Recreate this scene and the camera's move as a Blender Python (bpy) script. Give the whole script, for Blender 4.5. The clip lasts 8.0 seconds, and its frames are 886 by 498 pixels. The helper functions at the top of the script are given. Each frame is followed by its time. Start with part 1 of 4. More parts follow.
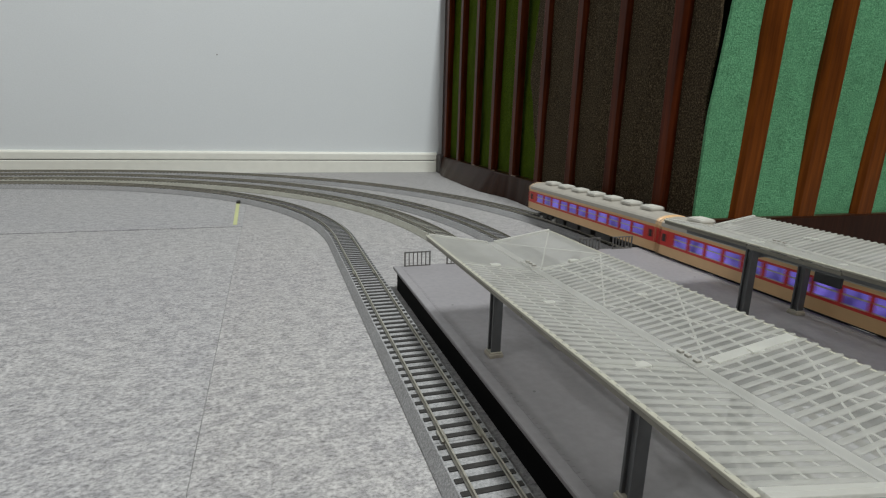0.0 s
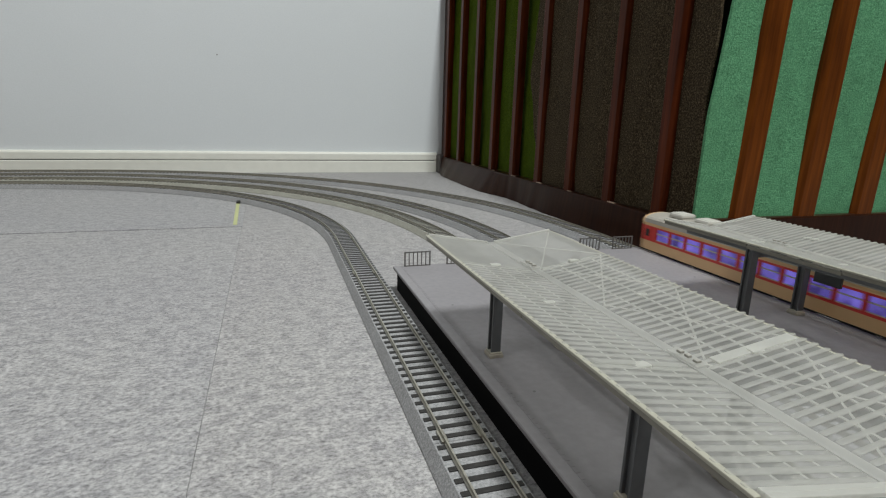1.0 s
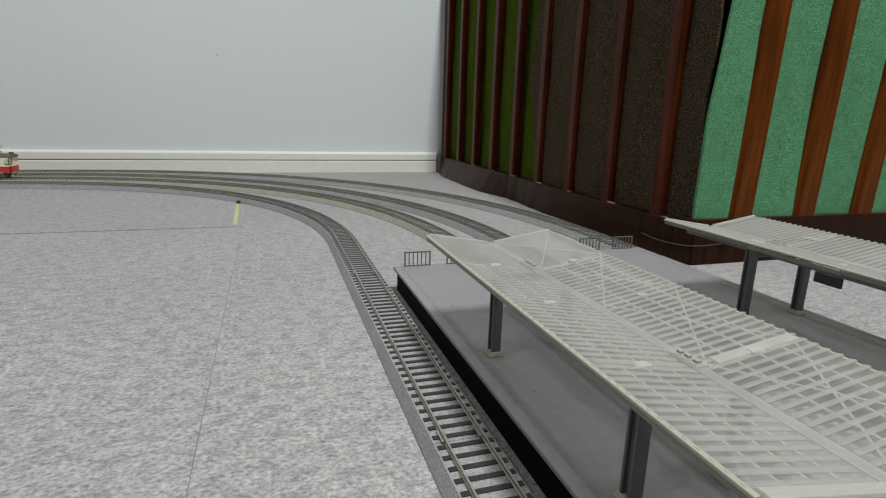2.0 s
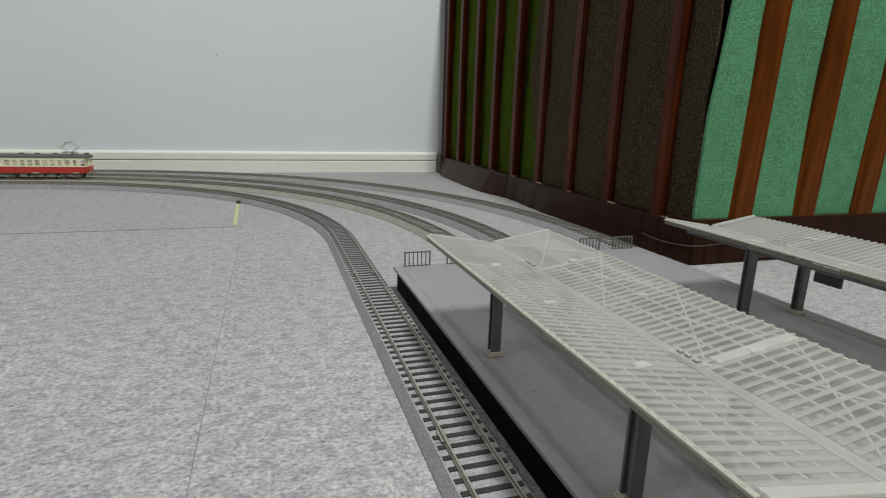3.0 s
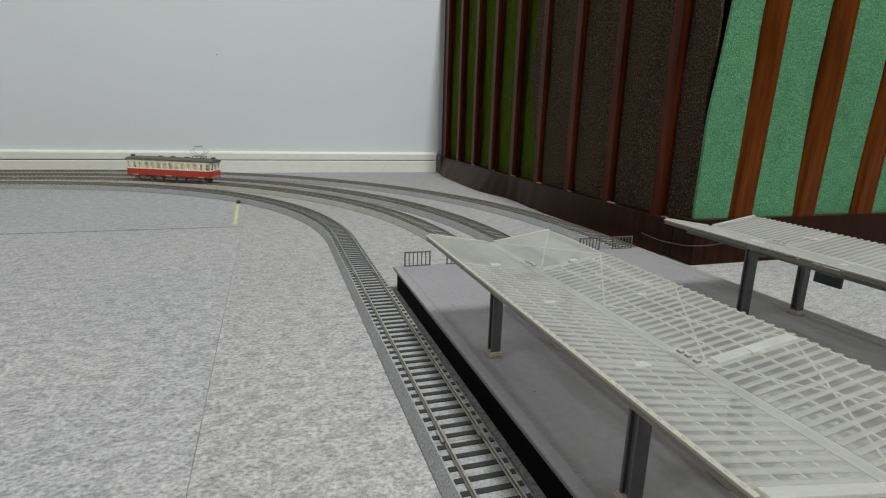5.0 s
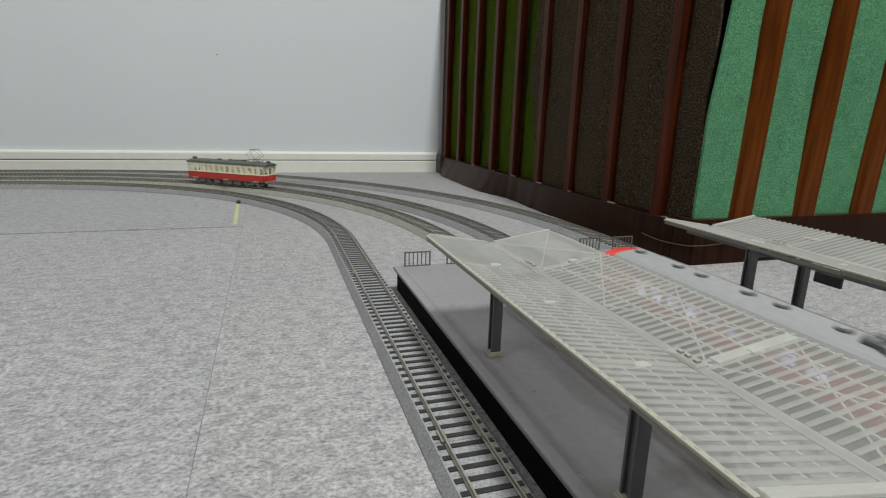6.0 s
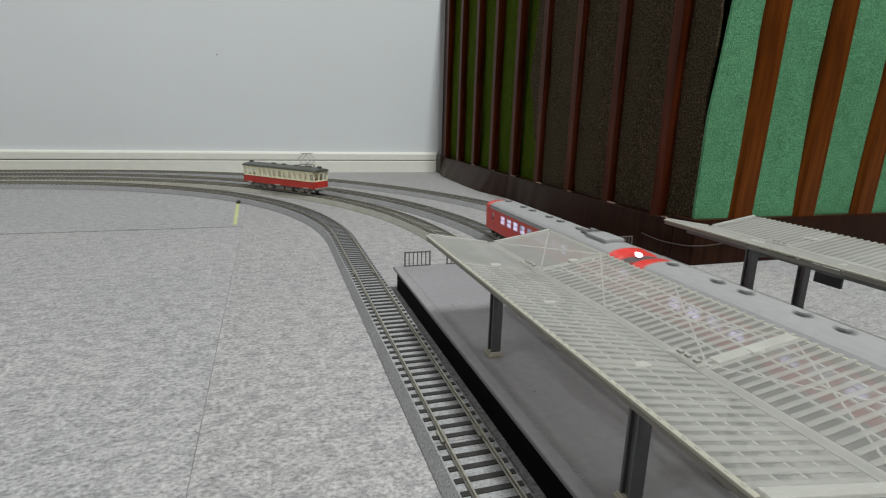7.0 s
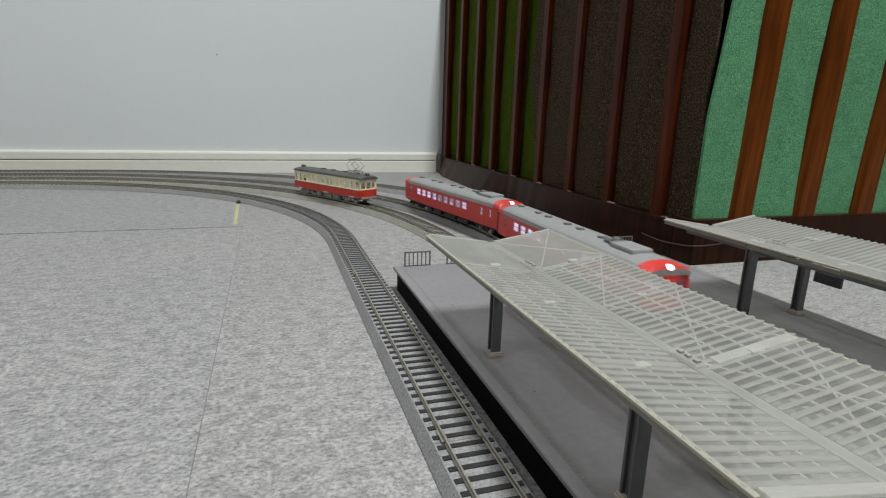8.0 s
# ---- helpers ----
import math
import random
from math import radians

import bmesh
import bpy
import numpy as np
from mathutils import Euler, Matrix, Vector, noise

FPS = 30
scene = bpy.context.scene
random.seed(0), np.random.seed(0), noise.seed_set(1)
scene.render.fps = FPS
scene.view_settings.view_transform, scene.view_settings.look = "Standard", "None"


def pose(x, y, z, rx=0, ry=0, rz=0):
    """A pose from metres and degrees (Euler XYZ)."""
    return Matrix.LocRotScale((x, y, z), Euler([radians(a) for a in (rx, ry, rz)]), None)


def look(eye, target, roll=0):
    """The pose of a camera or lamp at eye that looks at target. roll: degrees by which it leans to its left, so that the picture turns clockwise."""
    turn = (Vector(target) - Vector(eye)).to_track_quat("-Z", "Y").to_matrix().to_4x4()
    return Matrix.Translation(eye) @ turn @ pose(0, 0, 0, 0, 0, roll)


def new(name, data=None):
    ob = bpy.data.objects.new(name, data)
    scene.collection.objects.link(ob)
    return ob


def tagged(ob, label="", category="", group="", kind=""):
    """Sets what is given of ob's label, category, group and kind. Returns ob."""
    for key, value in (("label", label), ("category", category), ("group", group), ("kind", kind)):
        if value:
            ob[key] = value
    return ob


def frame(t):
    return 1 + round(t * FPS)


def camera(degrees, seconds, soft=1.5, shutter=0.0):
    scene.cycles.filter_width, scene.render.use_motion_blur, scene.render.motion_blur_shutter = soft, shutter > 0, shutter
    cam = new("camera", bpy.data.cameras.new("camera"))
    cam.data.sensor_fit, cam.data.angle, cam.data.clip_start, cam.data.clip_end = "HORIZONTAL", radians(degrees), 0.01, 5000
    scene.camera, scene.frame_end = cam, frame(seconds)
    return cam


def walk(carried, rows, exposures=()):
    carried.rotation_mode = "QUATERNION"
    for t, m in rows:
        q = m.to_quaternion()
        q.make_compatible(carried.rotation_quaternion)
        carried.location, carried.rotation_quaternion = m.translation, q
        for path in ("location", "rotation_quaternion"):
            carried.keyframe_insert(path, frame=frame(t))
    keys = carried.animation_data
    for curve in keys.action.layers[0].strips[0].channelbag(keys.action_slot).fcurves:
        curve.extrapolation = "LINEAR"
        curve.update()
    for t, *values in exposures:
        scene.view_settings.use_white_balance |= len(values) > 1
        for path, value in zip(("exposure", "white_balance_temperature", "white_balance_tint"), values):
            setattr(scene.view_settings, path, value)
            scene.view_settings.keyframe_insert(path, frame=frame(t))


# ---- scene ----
cam = camera(78.3, 8.0, soft=1.2, shutter=0.5)
EYE = (0.0, 0.0, 0.14)
VIEW = look(EYE, (0.29731, 0.92377, 0.14 - 0.24137), 1.686)
walk(cam, [(0.0, VIEW), (8.0, VIEW)], [(0.0, 0.0), (8.0, 0.0)])

# ---- world and unseen ceiling lamps ----
world = bpy.data.worlds.new("room_air")
scene.world = world
world.use_nodes = True
world.node_tree.nodes["Background"].inputs[0].default_value = (0.6, 0.68, 0.75, 1)
world.node_tree.nodes["Background"].inputs[1].default_value = 0.06

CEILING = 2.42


def unseen_lamp(x, y, sx, sy, watts):
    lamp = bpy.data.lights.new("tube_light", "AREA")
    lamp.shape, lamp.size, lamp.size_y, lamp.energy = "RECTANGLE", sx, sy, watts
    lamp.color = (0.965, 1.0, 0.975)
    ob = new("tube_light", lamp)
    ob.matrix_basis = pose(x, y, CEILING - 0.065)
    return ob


# none in view: first set by the canopy's shadow, other two added as fill
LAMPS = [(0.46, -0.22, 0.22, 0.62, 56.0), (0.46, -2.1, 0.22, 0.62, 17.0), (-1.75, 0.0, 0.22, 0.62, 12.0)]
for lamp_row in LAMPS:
    unseen_lamp(*lamp_row)

# ---- materials ----


def node_material(name):
    mat = bpy.data.materials.new(name)
    mat.use_nodes = True
    nt = mat.node_tree
    return mat, nt, nt.nodes["Principled BSDF"]


def noise_node(nt, scale, detail=4.0, rough=0.55, stretch=None):
    coord = nt.nodes.new("ShaderNodeTexCoord")
    tex = nt.nodes.new("ShaderNodeTexNoise")
    tex.inputs["Scale"].default_value = scale
    tex.inputs["Detail"].default_value = detail
    tex.inputs["Roughness"].default_value = rough
    source = coord.outputs["Object"]
    if stretch:
        mapping = nt.nodes.new("ShaderNodeMapping")
        mapping.inputs["Scale"].default_value = stretch
        nt.links.new(source, mapping.inputs["Vector"])
        source = mapping.outputs["Vector"]
    nt.links.new(source, tex.inputs["Vector"])
    return tex


def ramp_node(nt, fac, stops):
    ramp = nt.nodes.new("ShaderNodeValToRGB")
    els = ramp.color_ramp.elements
    while len(els) < len(stops):
        els.new(0.5)
    for el, (pos, col) in zip(els, stops):
        el.position, el.color = pos, (*col, 1)
    nt.links.new(fac, ramp.inputs["Fac"])
    return ramp


def mix_color(nt, fac, a, b, mode="MIX"):
    mix = nt.nodes.new("ShaderNodeMix")
    mix.data_type, mix.blend_type = "RGBA", mode
    for value, sock in ((fac, mix.inputs[0]), (a, mix.inputs[6]), (b, mix.inputs[7])):
        if isinstance(value, (int, float)):
            sock.default_value = value
        elif isinstance(value, tuple):
            sock.default_value = (*value, 1)
        else:
            nt.links.new(value, sock)
    return mix.outputs[2]


def bump_node(nt, height, strength, distance, bsdf):
    bump = nt.nodes.new("ShaderNodeBump")
    bump.inputs["Strength"].default_value = strength
    bump.inputs["Distance"].default_value = distance
    nt.links.new(height, bump.inputs["Height"])
    nt.links.new(bump.outputs["Normal"], bsdf.inputs["Normal"])


def plain(name, color, rough=0.5, metal=0.0, vary=0.12, scale=180.0, bump=0.15, big=14.0, coat=0.0):
    """Painted or moulded surface: base colour with fine grain and broad soiling."""
    mat, nt, bsdf = node_material(name)
    fine = noise_node(nt, scale, 5)
    broad = noise_node(nt, big, 3)
    dark = tuple(c * (1 - vary) for c in color)
    light = tuple(min(1, c * (1 + vary)) for c in color)
    col = ramp_node(nt, fine.outputs["Fac"], [(0.3, dark), (0.7, light)]).outputs["Color"]
    soil = ramp_node(nt, broad.outputs["Fac"], [(0.3, (1 - vary,) * 3), (0.65, (1.0, 1.0, 1.0))]).outputs["Color"]
    nt.links.new(mix_color(nt, 0.8, col, soil, "MULTIPLY"), bsdf.inputs["Base Color"])
    bsdf.inputs["Roughness"].default_value = rough
    bsdf.inputs["Metallic"].default_value = metal
    bsdf.inputs["Coat Weight"].default_value = coat
    if bump:
        bump_node(nt, fine.outputs["Fac"], bump, 0.0004, bsdf)
    return mat


def carpet_material():
    mat, nt, bsdf = node_material("needle_felt_carpet")
    fibre = noise_node(nt, 1.0, 7, 0.72, (400, 520, 450))
    clump = noise_node(nt, 1.0, 6, 0.72, (98, 138, 98))
    broad = noise_node(nt, 6.0, 3)
    info = nt.nodes.new("ShaderNodeObjectInfo")
    col = ramp_node(nt, fibre.outputs["Fac"], [(0.36, (0.185, 0.182, 0.185)), (0.48, (0.365, 0.36, 0.365)), (0.62, (0.53, 0.525, 0.53))])
    tone = ramp_node(nt, clump.outputs["Fac"], [(0.40, (0.62, 0.62, 0.64)), (0.56, (1.0, 1.0, 1.0))])
    c = mix_color(nt, 0.85, col.outputs["Color"], tone.outputs["Color"], "MULTIPLY")
    worn = ramp_node(nt, broad.outputs["Fac"], [(0.35, (0.92, 0.92, 0.94)), (0.65, (1.0, 1.0, 1.0))])
    c = mix_color(nt, 1.0, c, worn.outputs["Color"], "MULTIPLY")
    own = ramp_node(nt, info.outputs["Random"], [(0.0, (0.985, 0.99, 1.0)), (1.0, (1.0, 0.99, 0.975))])
    c = mix_color(nt, 1.0, c, own.outputs["Color"], "MULTIPLY")
    nt.links.new(c, bsdf.inputs["Base Color"])
    bsdf.inputs["Roughness"].default_value = 0.95
    bsdf.inputs["Specular IOR Level"].default_value = 0.15
    bsdf.inputs["Sheen Weight"].default_value = 0.35
    bsdf.inputs["Sheen Roughness"].default_value = 0.45
    bump_node(nt, fibre.outputs["Fac"], 0.6, 0.0012, bsdf)
    return mat


def felt_material(name, dark, mid, light):
    mat, nt, bsdf = node_material(name)
    fibre = noise_node(nt, 560, 6, 0.72)
    clump = noise_node(nt, 60, 4, 0.6)
    col = ramp_node(nt, fibre.outputs["Fac"], [(0.3, dark), (0.5, mid), (0.72, light)])
    tone = ramp_node(nt, clump.outputs["Fac"], [(0.3, (0.8, 0.8, 0.8)), (0.6, (1.0, 1.0, 1.0))])
    nt.links.new(mix_color(nt, 0.8, col.outputs["Color"], tone.outputs["Color"], "MULTIPLY"), bsdf.inputs["Base Color"])
    bsdf.inputs["Roughness"].default_value = 0.95
    bsdf.inputs["Specular IOR Level"].default_value = 0.1
    bump_node(nt, fibre.outputs["Fac"], 0.9, 0.0025, bsdf)
    return mat


def wood_material(name, dark, light, rough=0.38):
    mat, nt, bsdf = node_material(name)
    grain = noise_node(nt, 1.0, 5, 0.6, (160, 160, 9))
    broad = noise_node(nt, 9, 3)
    info = nt.nodes.new("ShaderNodeObjectInfo")
    col = ramp_node(nt, grain.outputs["Fac"], [(0.3, dark), (0.7, light)]).outputs["Color"]
    wear = ramp_node(nt, broad.outputs["Fac"], [(0.3, (0.78, 0.76, 0.74)), (0.7, (1.0, 1.0, 1.0))]).outputs["Color"]
    c = mix_color(nt, 1.0, col, wear, "MULTIPLY")
    own = ramp_node(nt, info.outputs["Random"], [(0.0, (0.86, 0.86, 0.86)), (1.0, (1.0, 1.0, 1.0))]).outputs["Color"]
    nt.links.new(mix_color(nt, 1.0, c, own, "MULTIPLY"), bsdf.inputs["Base Color"])
    bsdf.inputs["Roughness"].default_value = rough
    bsdf.inputs["Specular IOR Level"].default_value = 0.09
    bump_node(nt, grain.outputs["Fac"], 0.2, 0.0006, bsdf)
    return mat


def ballast_material(name, dark, light):
    mat, nt, bsdf = node_material(name)
    grit = noise_node(nt, 900, 4, 0.7)
    patch = noise_node(nt, 45, 3)
    col = ramp_node(nt, grit.outputs["Fac"], [(0.32, dark), (0.66, light)]).outputs["Color"]
    soil = ramp_node(nt, patch.outputs["Fac"], [(0.3, (0.86, 0.86, 0.85)), (0.7, (1.0, 1.0, 1.0))]).outputs["Color"]
    nt.links.new(mix_color(nt, 1.0, col, soil, "MULTIPLY"), bsdf.inputs["Base Color"])
    bsdf.inputs["Roughness"].default_value = 0.8
    bump_node(nt, grit.outputs["Fac"], 0.8, 0.0006, bsdf)
    return mat


def frosted_material(name, color, clear):
    """Milky moulded plastic that lets some light and outline through."""
    mat, nt, bsdf = node_material(name)
    out = nt.nodes["Material Output"]
    spots = noise_node(nt, 120, 4)
    col = ramp_node(nt, spots.outputs["Fac"], [(0.3, tuple(c * 0.93 for c in color)), (0.7, color)]).outputs["Color"]
    nt.links.new(col, bsdf.inputs["Base Color"])
    bsdf.inputs["Roughness"].default_value = 0.32
    trans = nt.nodes.new("ShaderNodeBsdfTranslucent")
    nt.links.new(col, trans.inputs["Color"])
    clear_node = nt.nodes.new("ShaderNodeBsdfTransparent")
    clear_node.inputs["Color"].default_value = (0.99, 0.99, 0.99, 1)
    mix1 = nt.nodes.new("ShaderNodeMixShader")
    mix1.inputs[0].default_value = 0.60
    nt.links.new(bsdf.outputs[0], mix1.inputs[1])
    nt.links.new(trans.outputs[0], mix1.inputs[2])
    mix2 = nt.nodes.new("ShaderNodeMixShader")
    mix2.inputs[0].default_value = clear
    nt.links.new(mix1.outputs[0], mix2.inputs[1])
    nt.links.new(clear_node.outputs[0], mix2.inputs[2])
    nt.links.new(mix2.outputs[0], out.inputs["Surface"])
    return mat


def glowing(name, color, strength, vary=0.0, scale=60.0):
    mat, nt, bsdf = node_material(name)
    bsdf.inputs["Base Color"].default_value = (*color, 1)
    bsdf.inputs["Emission Color"].default_value = (*color, 1)
    bsdf.inputs["Emission Strength"].default_value = strength
    if vary:
        n = noise_node(nt, scale, 2)
        r = ramp_node(nt, n.outputs["Fac"], [(0.35, tuple(c * (1 - vary) for c in color)), (0.65, color)])
        nt.links.new(r.outputs["Color"], bsdf.inputs["Emission Color"])
    return mat


def glass_material(name, tint):
    mat, nt, bsdf = node_material(name)
    bsdf.inputs["Base Color"].default_value = (*tint, 1)
    bsdf.inputs["Roughness"].default_value = 0.06
    bsdf.inputs["Transmission Weight"].default_value = 1.0
    bsdf.inputs["IOR"].default_value = 1.3
    return mat


CARPET = carpet_material()
WALLPAPER = plain("white_wallpaper", (0.70, 0.735, 0.765), 0.85, vary=0.025, scale=420, bump=0.25, big=3.0)
UNSEEN_WALL = plain("unseen_wall_brown", (0.22, 0.16, 0.11), 0.7, vary=0.1, scale=30)
SKIRTING = plain("cream_skirting_paint", (0.80, 0.80, 0.74), 0.45, vary=0.03, scale=60, big=5)
CEILING_PAINT = plain("ceiling_paint", (0.78, 0.78, 0.76), 0.9, vary=0.03)
WOOD_DARK = wood_material("dark_brown_stained_wood", (0.022, 0.007, 0.0035), (0.05, 0.017, 0.008), 0.3)
WOOD_RED = wood_material("red_brown_varnished_wood", (0.075, 0.019, 0.003), (0.20, 0.056, 0.008), 0.32)
WOOD_SLAT = wood_material("dark_red_lacquered_wood", (0.042, 0.009, 0.0035), (0.14, 0.03, 0.009), 0.28)
WOOD_END = plain("grey_brown_end_block", (0.075, 0.066, 0.064), 0.6)
FELT_GREEN = felt_material("moss_green_felt", (0.027, 0.046, 0.0024), (0.058, 0.095, 0.004), (0.105, 0.16, 0.011))
FELT_BROWN = felt_material("brown_fibre_felt", (0.009, 0.006, 0.004), (0.058, 0.043, 0.025), (0.26, 0.20, 0.13))
FELT_TEAL = felt_material("sea_green_felt", (0.055, 0.20, 0.098), (0.13, 0.37, 0.195), (0.23, 0.54, 0.31))
BACKING = plain("black_backing_board", (0.012, 0.011, 0.01), 0.8)
BED_GREY = ballast_material("grey_moulded_roadbed", (0.185, 0.187, 0.195), (0.40, 0.40, 0.412))
BED_BEIGE = ballast_material("weathered_beige_roadbed", (0.25, 0.248, 0.22), (0.46, 0.455, 0.40))
SLEEPER = plain("black_brown_sleeper_plastic", (0.02, 0.018, 0.017), 0.6, vary=0.3, scale=500)
RAIL = plain("nickel_silver_rail", (0.42, 0.40, 0.345), 0.4, 0.7, vary=0.15, scale=300)
PLATFORM_TOP = plain("grey_platform_plastic", (0.25, 0.24, 0.255), 0.5, vary=0.07, scale=260, bump=0.1, big=18)
# near-black colour carries the shade of the recess below the deck
PLATFORM_SIDE_SHADE = plain("platform_side_shade", (0.006, 0.006, 0.0065), 0.8)
PLATFORM_SIDE_SHADE.node_tree.nodes["Principled BSDF"].inputs["Specular IOR Level"].default_value = 0.08
POST_GREY = plain("dark_grey_post_plastic", (0.10, 0.105, 0.112), 0.45, vary=0.08)
PLINTH = plain("beige_post_foot", (0.42, 0.39, 0.33), 0.6)
FASCIA = plain("ivory_roof_edge_plastic", (0.38, 0.37, 0.31), 0.45, vary=0.05)
FASCIA_LIP = plain("grey_brown_lip_plastic", (0.21, 0.20, 0.17), 0.5, vary=0.08)
FROSTED = frosted_material("frosted_white_roof_plastic", (0.71, 0.71, 0.685), 0.66)
# same roof sheet, made denser to carry the haze of a grazing view
FROSTED_HAZE = frosted_material("view_haze_roof_plastic", (0.72, 0.72, 0.695), 0.60)
FROSTED_END = frosted_material("milky_roof_end_plastic", (0.72, 0.72, 0.695), 0.47)
FROSTED_RIB = frosted_material("milky_white_rib_plastic", (0.82, 0.82, 0.79), 0.54)
FROSTED_LATTICE = frosted_material("milky_lattice_plastic", (0.84, 0.84, 0.81), 0.46)
FROSTED_TIE = frosted_material("white_lattice_plastic", (0.84, 0.84, 0.81), 0.16)
DRAIN = plain("grey_drain_plastic", (0.34, 0.33, 0.30), 0.5)
FENCE = plain("grey_fence_plastic", (0.13, 0.125, 0.12), 0.5)
TAPE = plain("yellow_green_tape", (0.47, 0.49, 0.23), 0.5, vary=0.06)
CREAM = plain("cream_train_paint", (0.70, 0.45, 0.235), 0.35, vary=0.04, scale=90, bump=0.05, coat=0.15)
TRAIN_RED = plain("crimson_train_paint", (0.60, 0.032, 0.026), 0.35, vary=0.05, scale=90, bump=0.05, coat=0.15)
VERMILION = plain("vermilion_train_paint", (0.56, 0.048, 0.034), 0.4, vary=0.05, scale=90, bump=0.05, coat=0.15)
DIESEL_RED = plain("orange_red_train_paint", (0.70, 0.055, 0.046), 0.38, vary=0.05, scale=90, bump=0.05, coat=0.15)
IVORY = plain("ivory_train_paint", (0.88, 0.85, 0.61), 0.35, vary=0.04, scale=90, bump=0.05)
COOLER = plain("pale_grey_cooler_plastic", (0.52, 0.51, 0.47), 0.55, vary=0.05)
ROOF_LIGHT = plain("light_grey_train_roof", (0.34, 0.32, 0.285), 0.6, vary=0.06)
ROOF_GREY = plain("grey_train_roof", (0.30, 0.302, 0.308), 0.6, vary=0.06)
ROOF_DARK = plain("dark_grey_train_roof", (0.095, 0.10, 0.09), 0.6, vary=0.1)
VENT = plain("dark_vent_plastic", (0.16, 0.16, 0.165), 0.55)
UNDER = plain("black_underframe", (0.018, 0.017, 0.016), 0.6, vary=0.3)
UNDER_GREY = plain("grey_underframe", (0.28, 0.265, 0.245), 0.6, vary=0.2)
STEEL = plain("steel_wheel", (0.4, 0.39, 0.37), 0.35, 0.9)
PANTO = plain("pantograph_metal", (0.42, 0.42, 0.42), 0.4, 0.6)
GLASS = glass_material("train_window_glass", (0.92, 0.95, 1.0))
BLUE_GLOW = glowing("violet_blue_cabin_light", (0.26, 0.20, 0.82), 0.62, 0.85, 70)
WHITE_GLOW = glowing("cool_white_cabin_light", (0.70, 0.70, 0.95), 1.0, 0.9, 55)
WARM_GLOW = glowing("pale_cabin_glow", (0.9, 0.86, 0.66), 0.3, 0.85, 60)
SIGN_GLOW = glowing("bright_headsign_light", (1.0, 0.76, 0.86), 4.0)
SIGN_DARK = plain("dark_sign_board", (0.03, 0.032, 0.036), 0.5)
PALE_MARK = plain("pale_mark", (0.50, 0.36, 0.27), 0.4, vary=0.2)
CABLE = plain("grey_cable", (0.06, 0.05, 0.045), 0.5)

# ---- mesh helpers: sizes in millimetres ----


def box(bm, x0, x1, y0, y1, z0, z1, mat=0, bevel=0.0):
    made = bmesh.ops.create_cube(bm, size=1.0, matrix=Matrix.Translation(((x0 + x1) / 2, (y0 + y1) / 2, (z0 + z1) / 2)) @ Matrix.Diagonal((abs(x1 - x0), abs(y1 - y0), abs(z1 - z0), 1)))
    faces = {f for v in made["verts"] for f in v.link_faces}
    for f in faces:
        f.material_index = mat
    if bevel:
        edges = list({e for f in faces for e in f.edges})
        bmesh.ops.bevel(bm, geom=edges, offset=bevel, segments=2, affect="EDGES", profile=0.6, material=-1)
    return bm


def rod(bm, a, b, r, mat=0, sides=8):
    a, b = Vector(a), Vector(b)
    m = Matrix.Translation((a + b) / 2) @ (b - a).to_track_quat("Z", "Y").to_matrix().to_4x4()
    made = bmesh.ops.create_cone(bm, cap_ends=True, segments=sides, radius1=r, radius2=r, depth=(b - a).length, matrix=m)
    for f in {f for v in made["verts"] for f in v.link_faces}:
        f.material_index = mat
    return bm


def sweep(bm, stations, profile, closed=True, mat=0):
    """Carry a profile of (across, up) along stations of (x, y, heading x, heading y)."""
    rows = []
    for x, y, hx, hy in stations:
        rows.append([bm.verts.new((x - hy * u, y + hx * u, w)) for u, w in profile])
    n = len(profile)
    for a, b in zip(rows, rows[1:]):
        for i in range(n if closed else n - 1):
            j = (i + 1) % n
            bm.faces.new((a[i], a[j], b[j], b[i])).material_index = mat
    if closed:
        bm.faces.new(rows[0][::-1]).material_index = mat
        bm.faces.new(rows[-1]).material_index = mat
    bmesh.ops.recalc_face_normals(bm, faces=bm.faces[:])
    return bm


def mesh_of(name, bm, materials, smooth=False):
    bmesh.ops.scale(bm, vec=(0.001, 0.001, 0.001), verts=bm.verts[:])
    data = bpy.data.meshes.new(name)
    bm.to_mesh(data)
    bm.free()
    for m in materials if isinstance(materials, (list, tuple)) else [materials]:
        data.materials.append(m)
    if smooth:
        for poly in data.polygons:
            poly.use_smooth = True
    return data


def part(name, bm, material, parent, label="", smooth=False):
    ob = new(name, mesh_of(name, bm, material, smooth))
    ob.parent = parent
    if label:
        ob["label"] = label
    return ob


def share(name, data, parent, m):
    ob = new(name, data)
    ob.parent = parent
    ob.matrix_basis = m
    return ob


def thing(name, label, category, group="", kind="", m=None):
    ob = new(name)
    ob.empty_display_size = 0.01
    if m is not None:
        ob.matrix_basis = m
    return tagged(ob, label, category, group, kind)


def mm(x, y, z, rx=0, ry=0, rz=0):
    return pose(x / 1000, y / 1000, z / 1000, rx, ry, rz)


# ---- room ----
X0, X1, Y0, Y1 = -2600, 2400, -2600, 1298


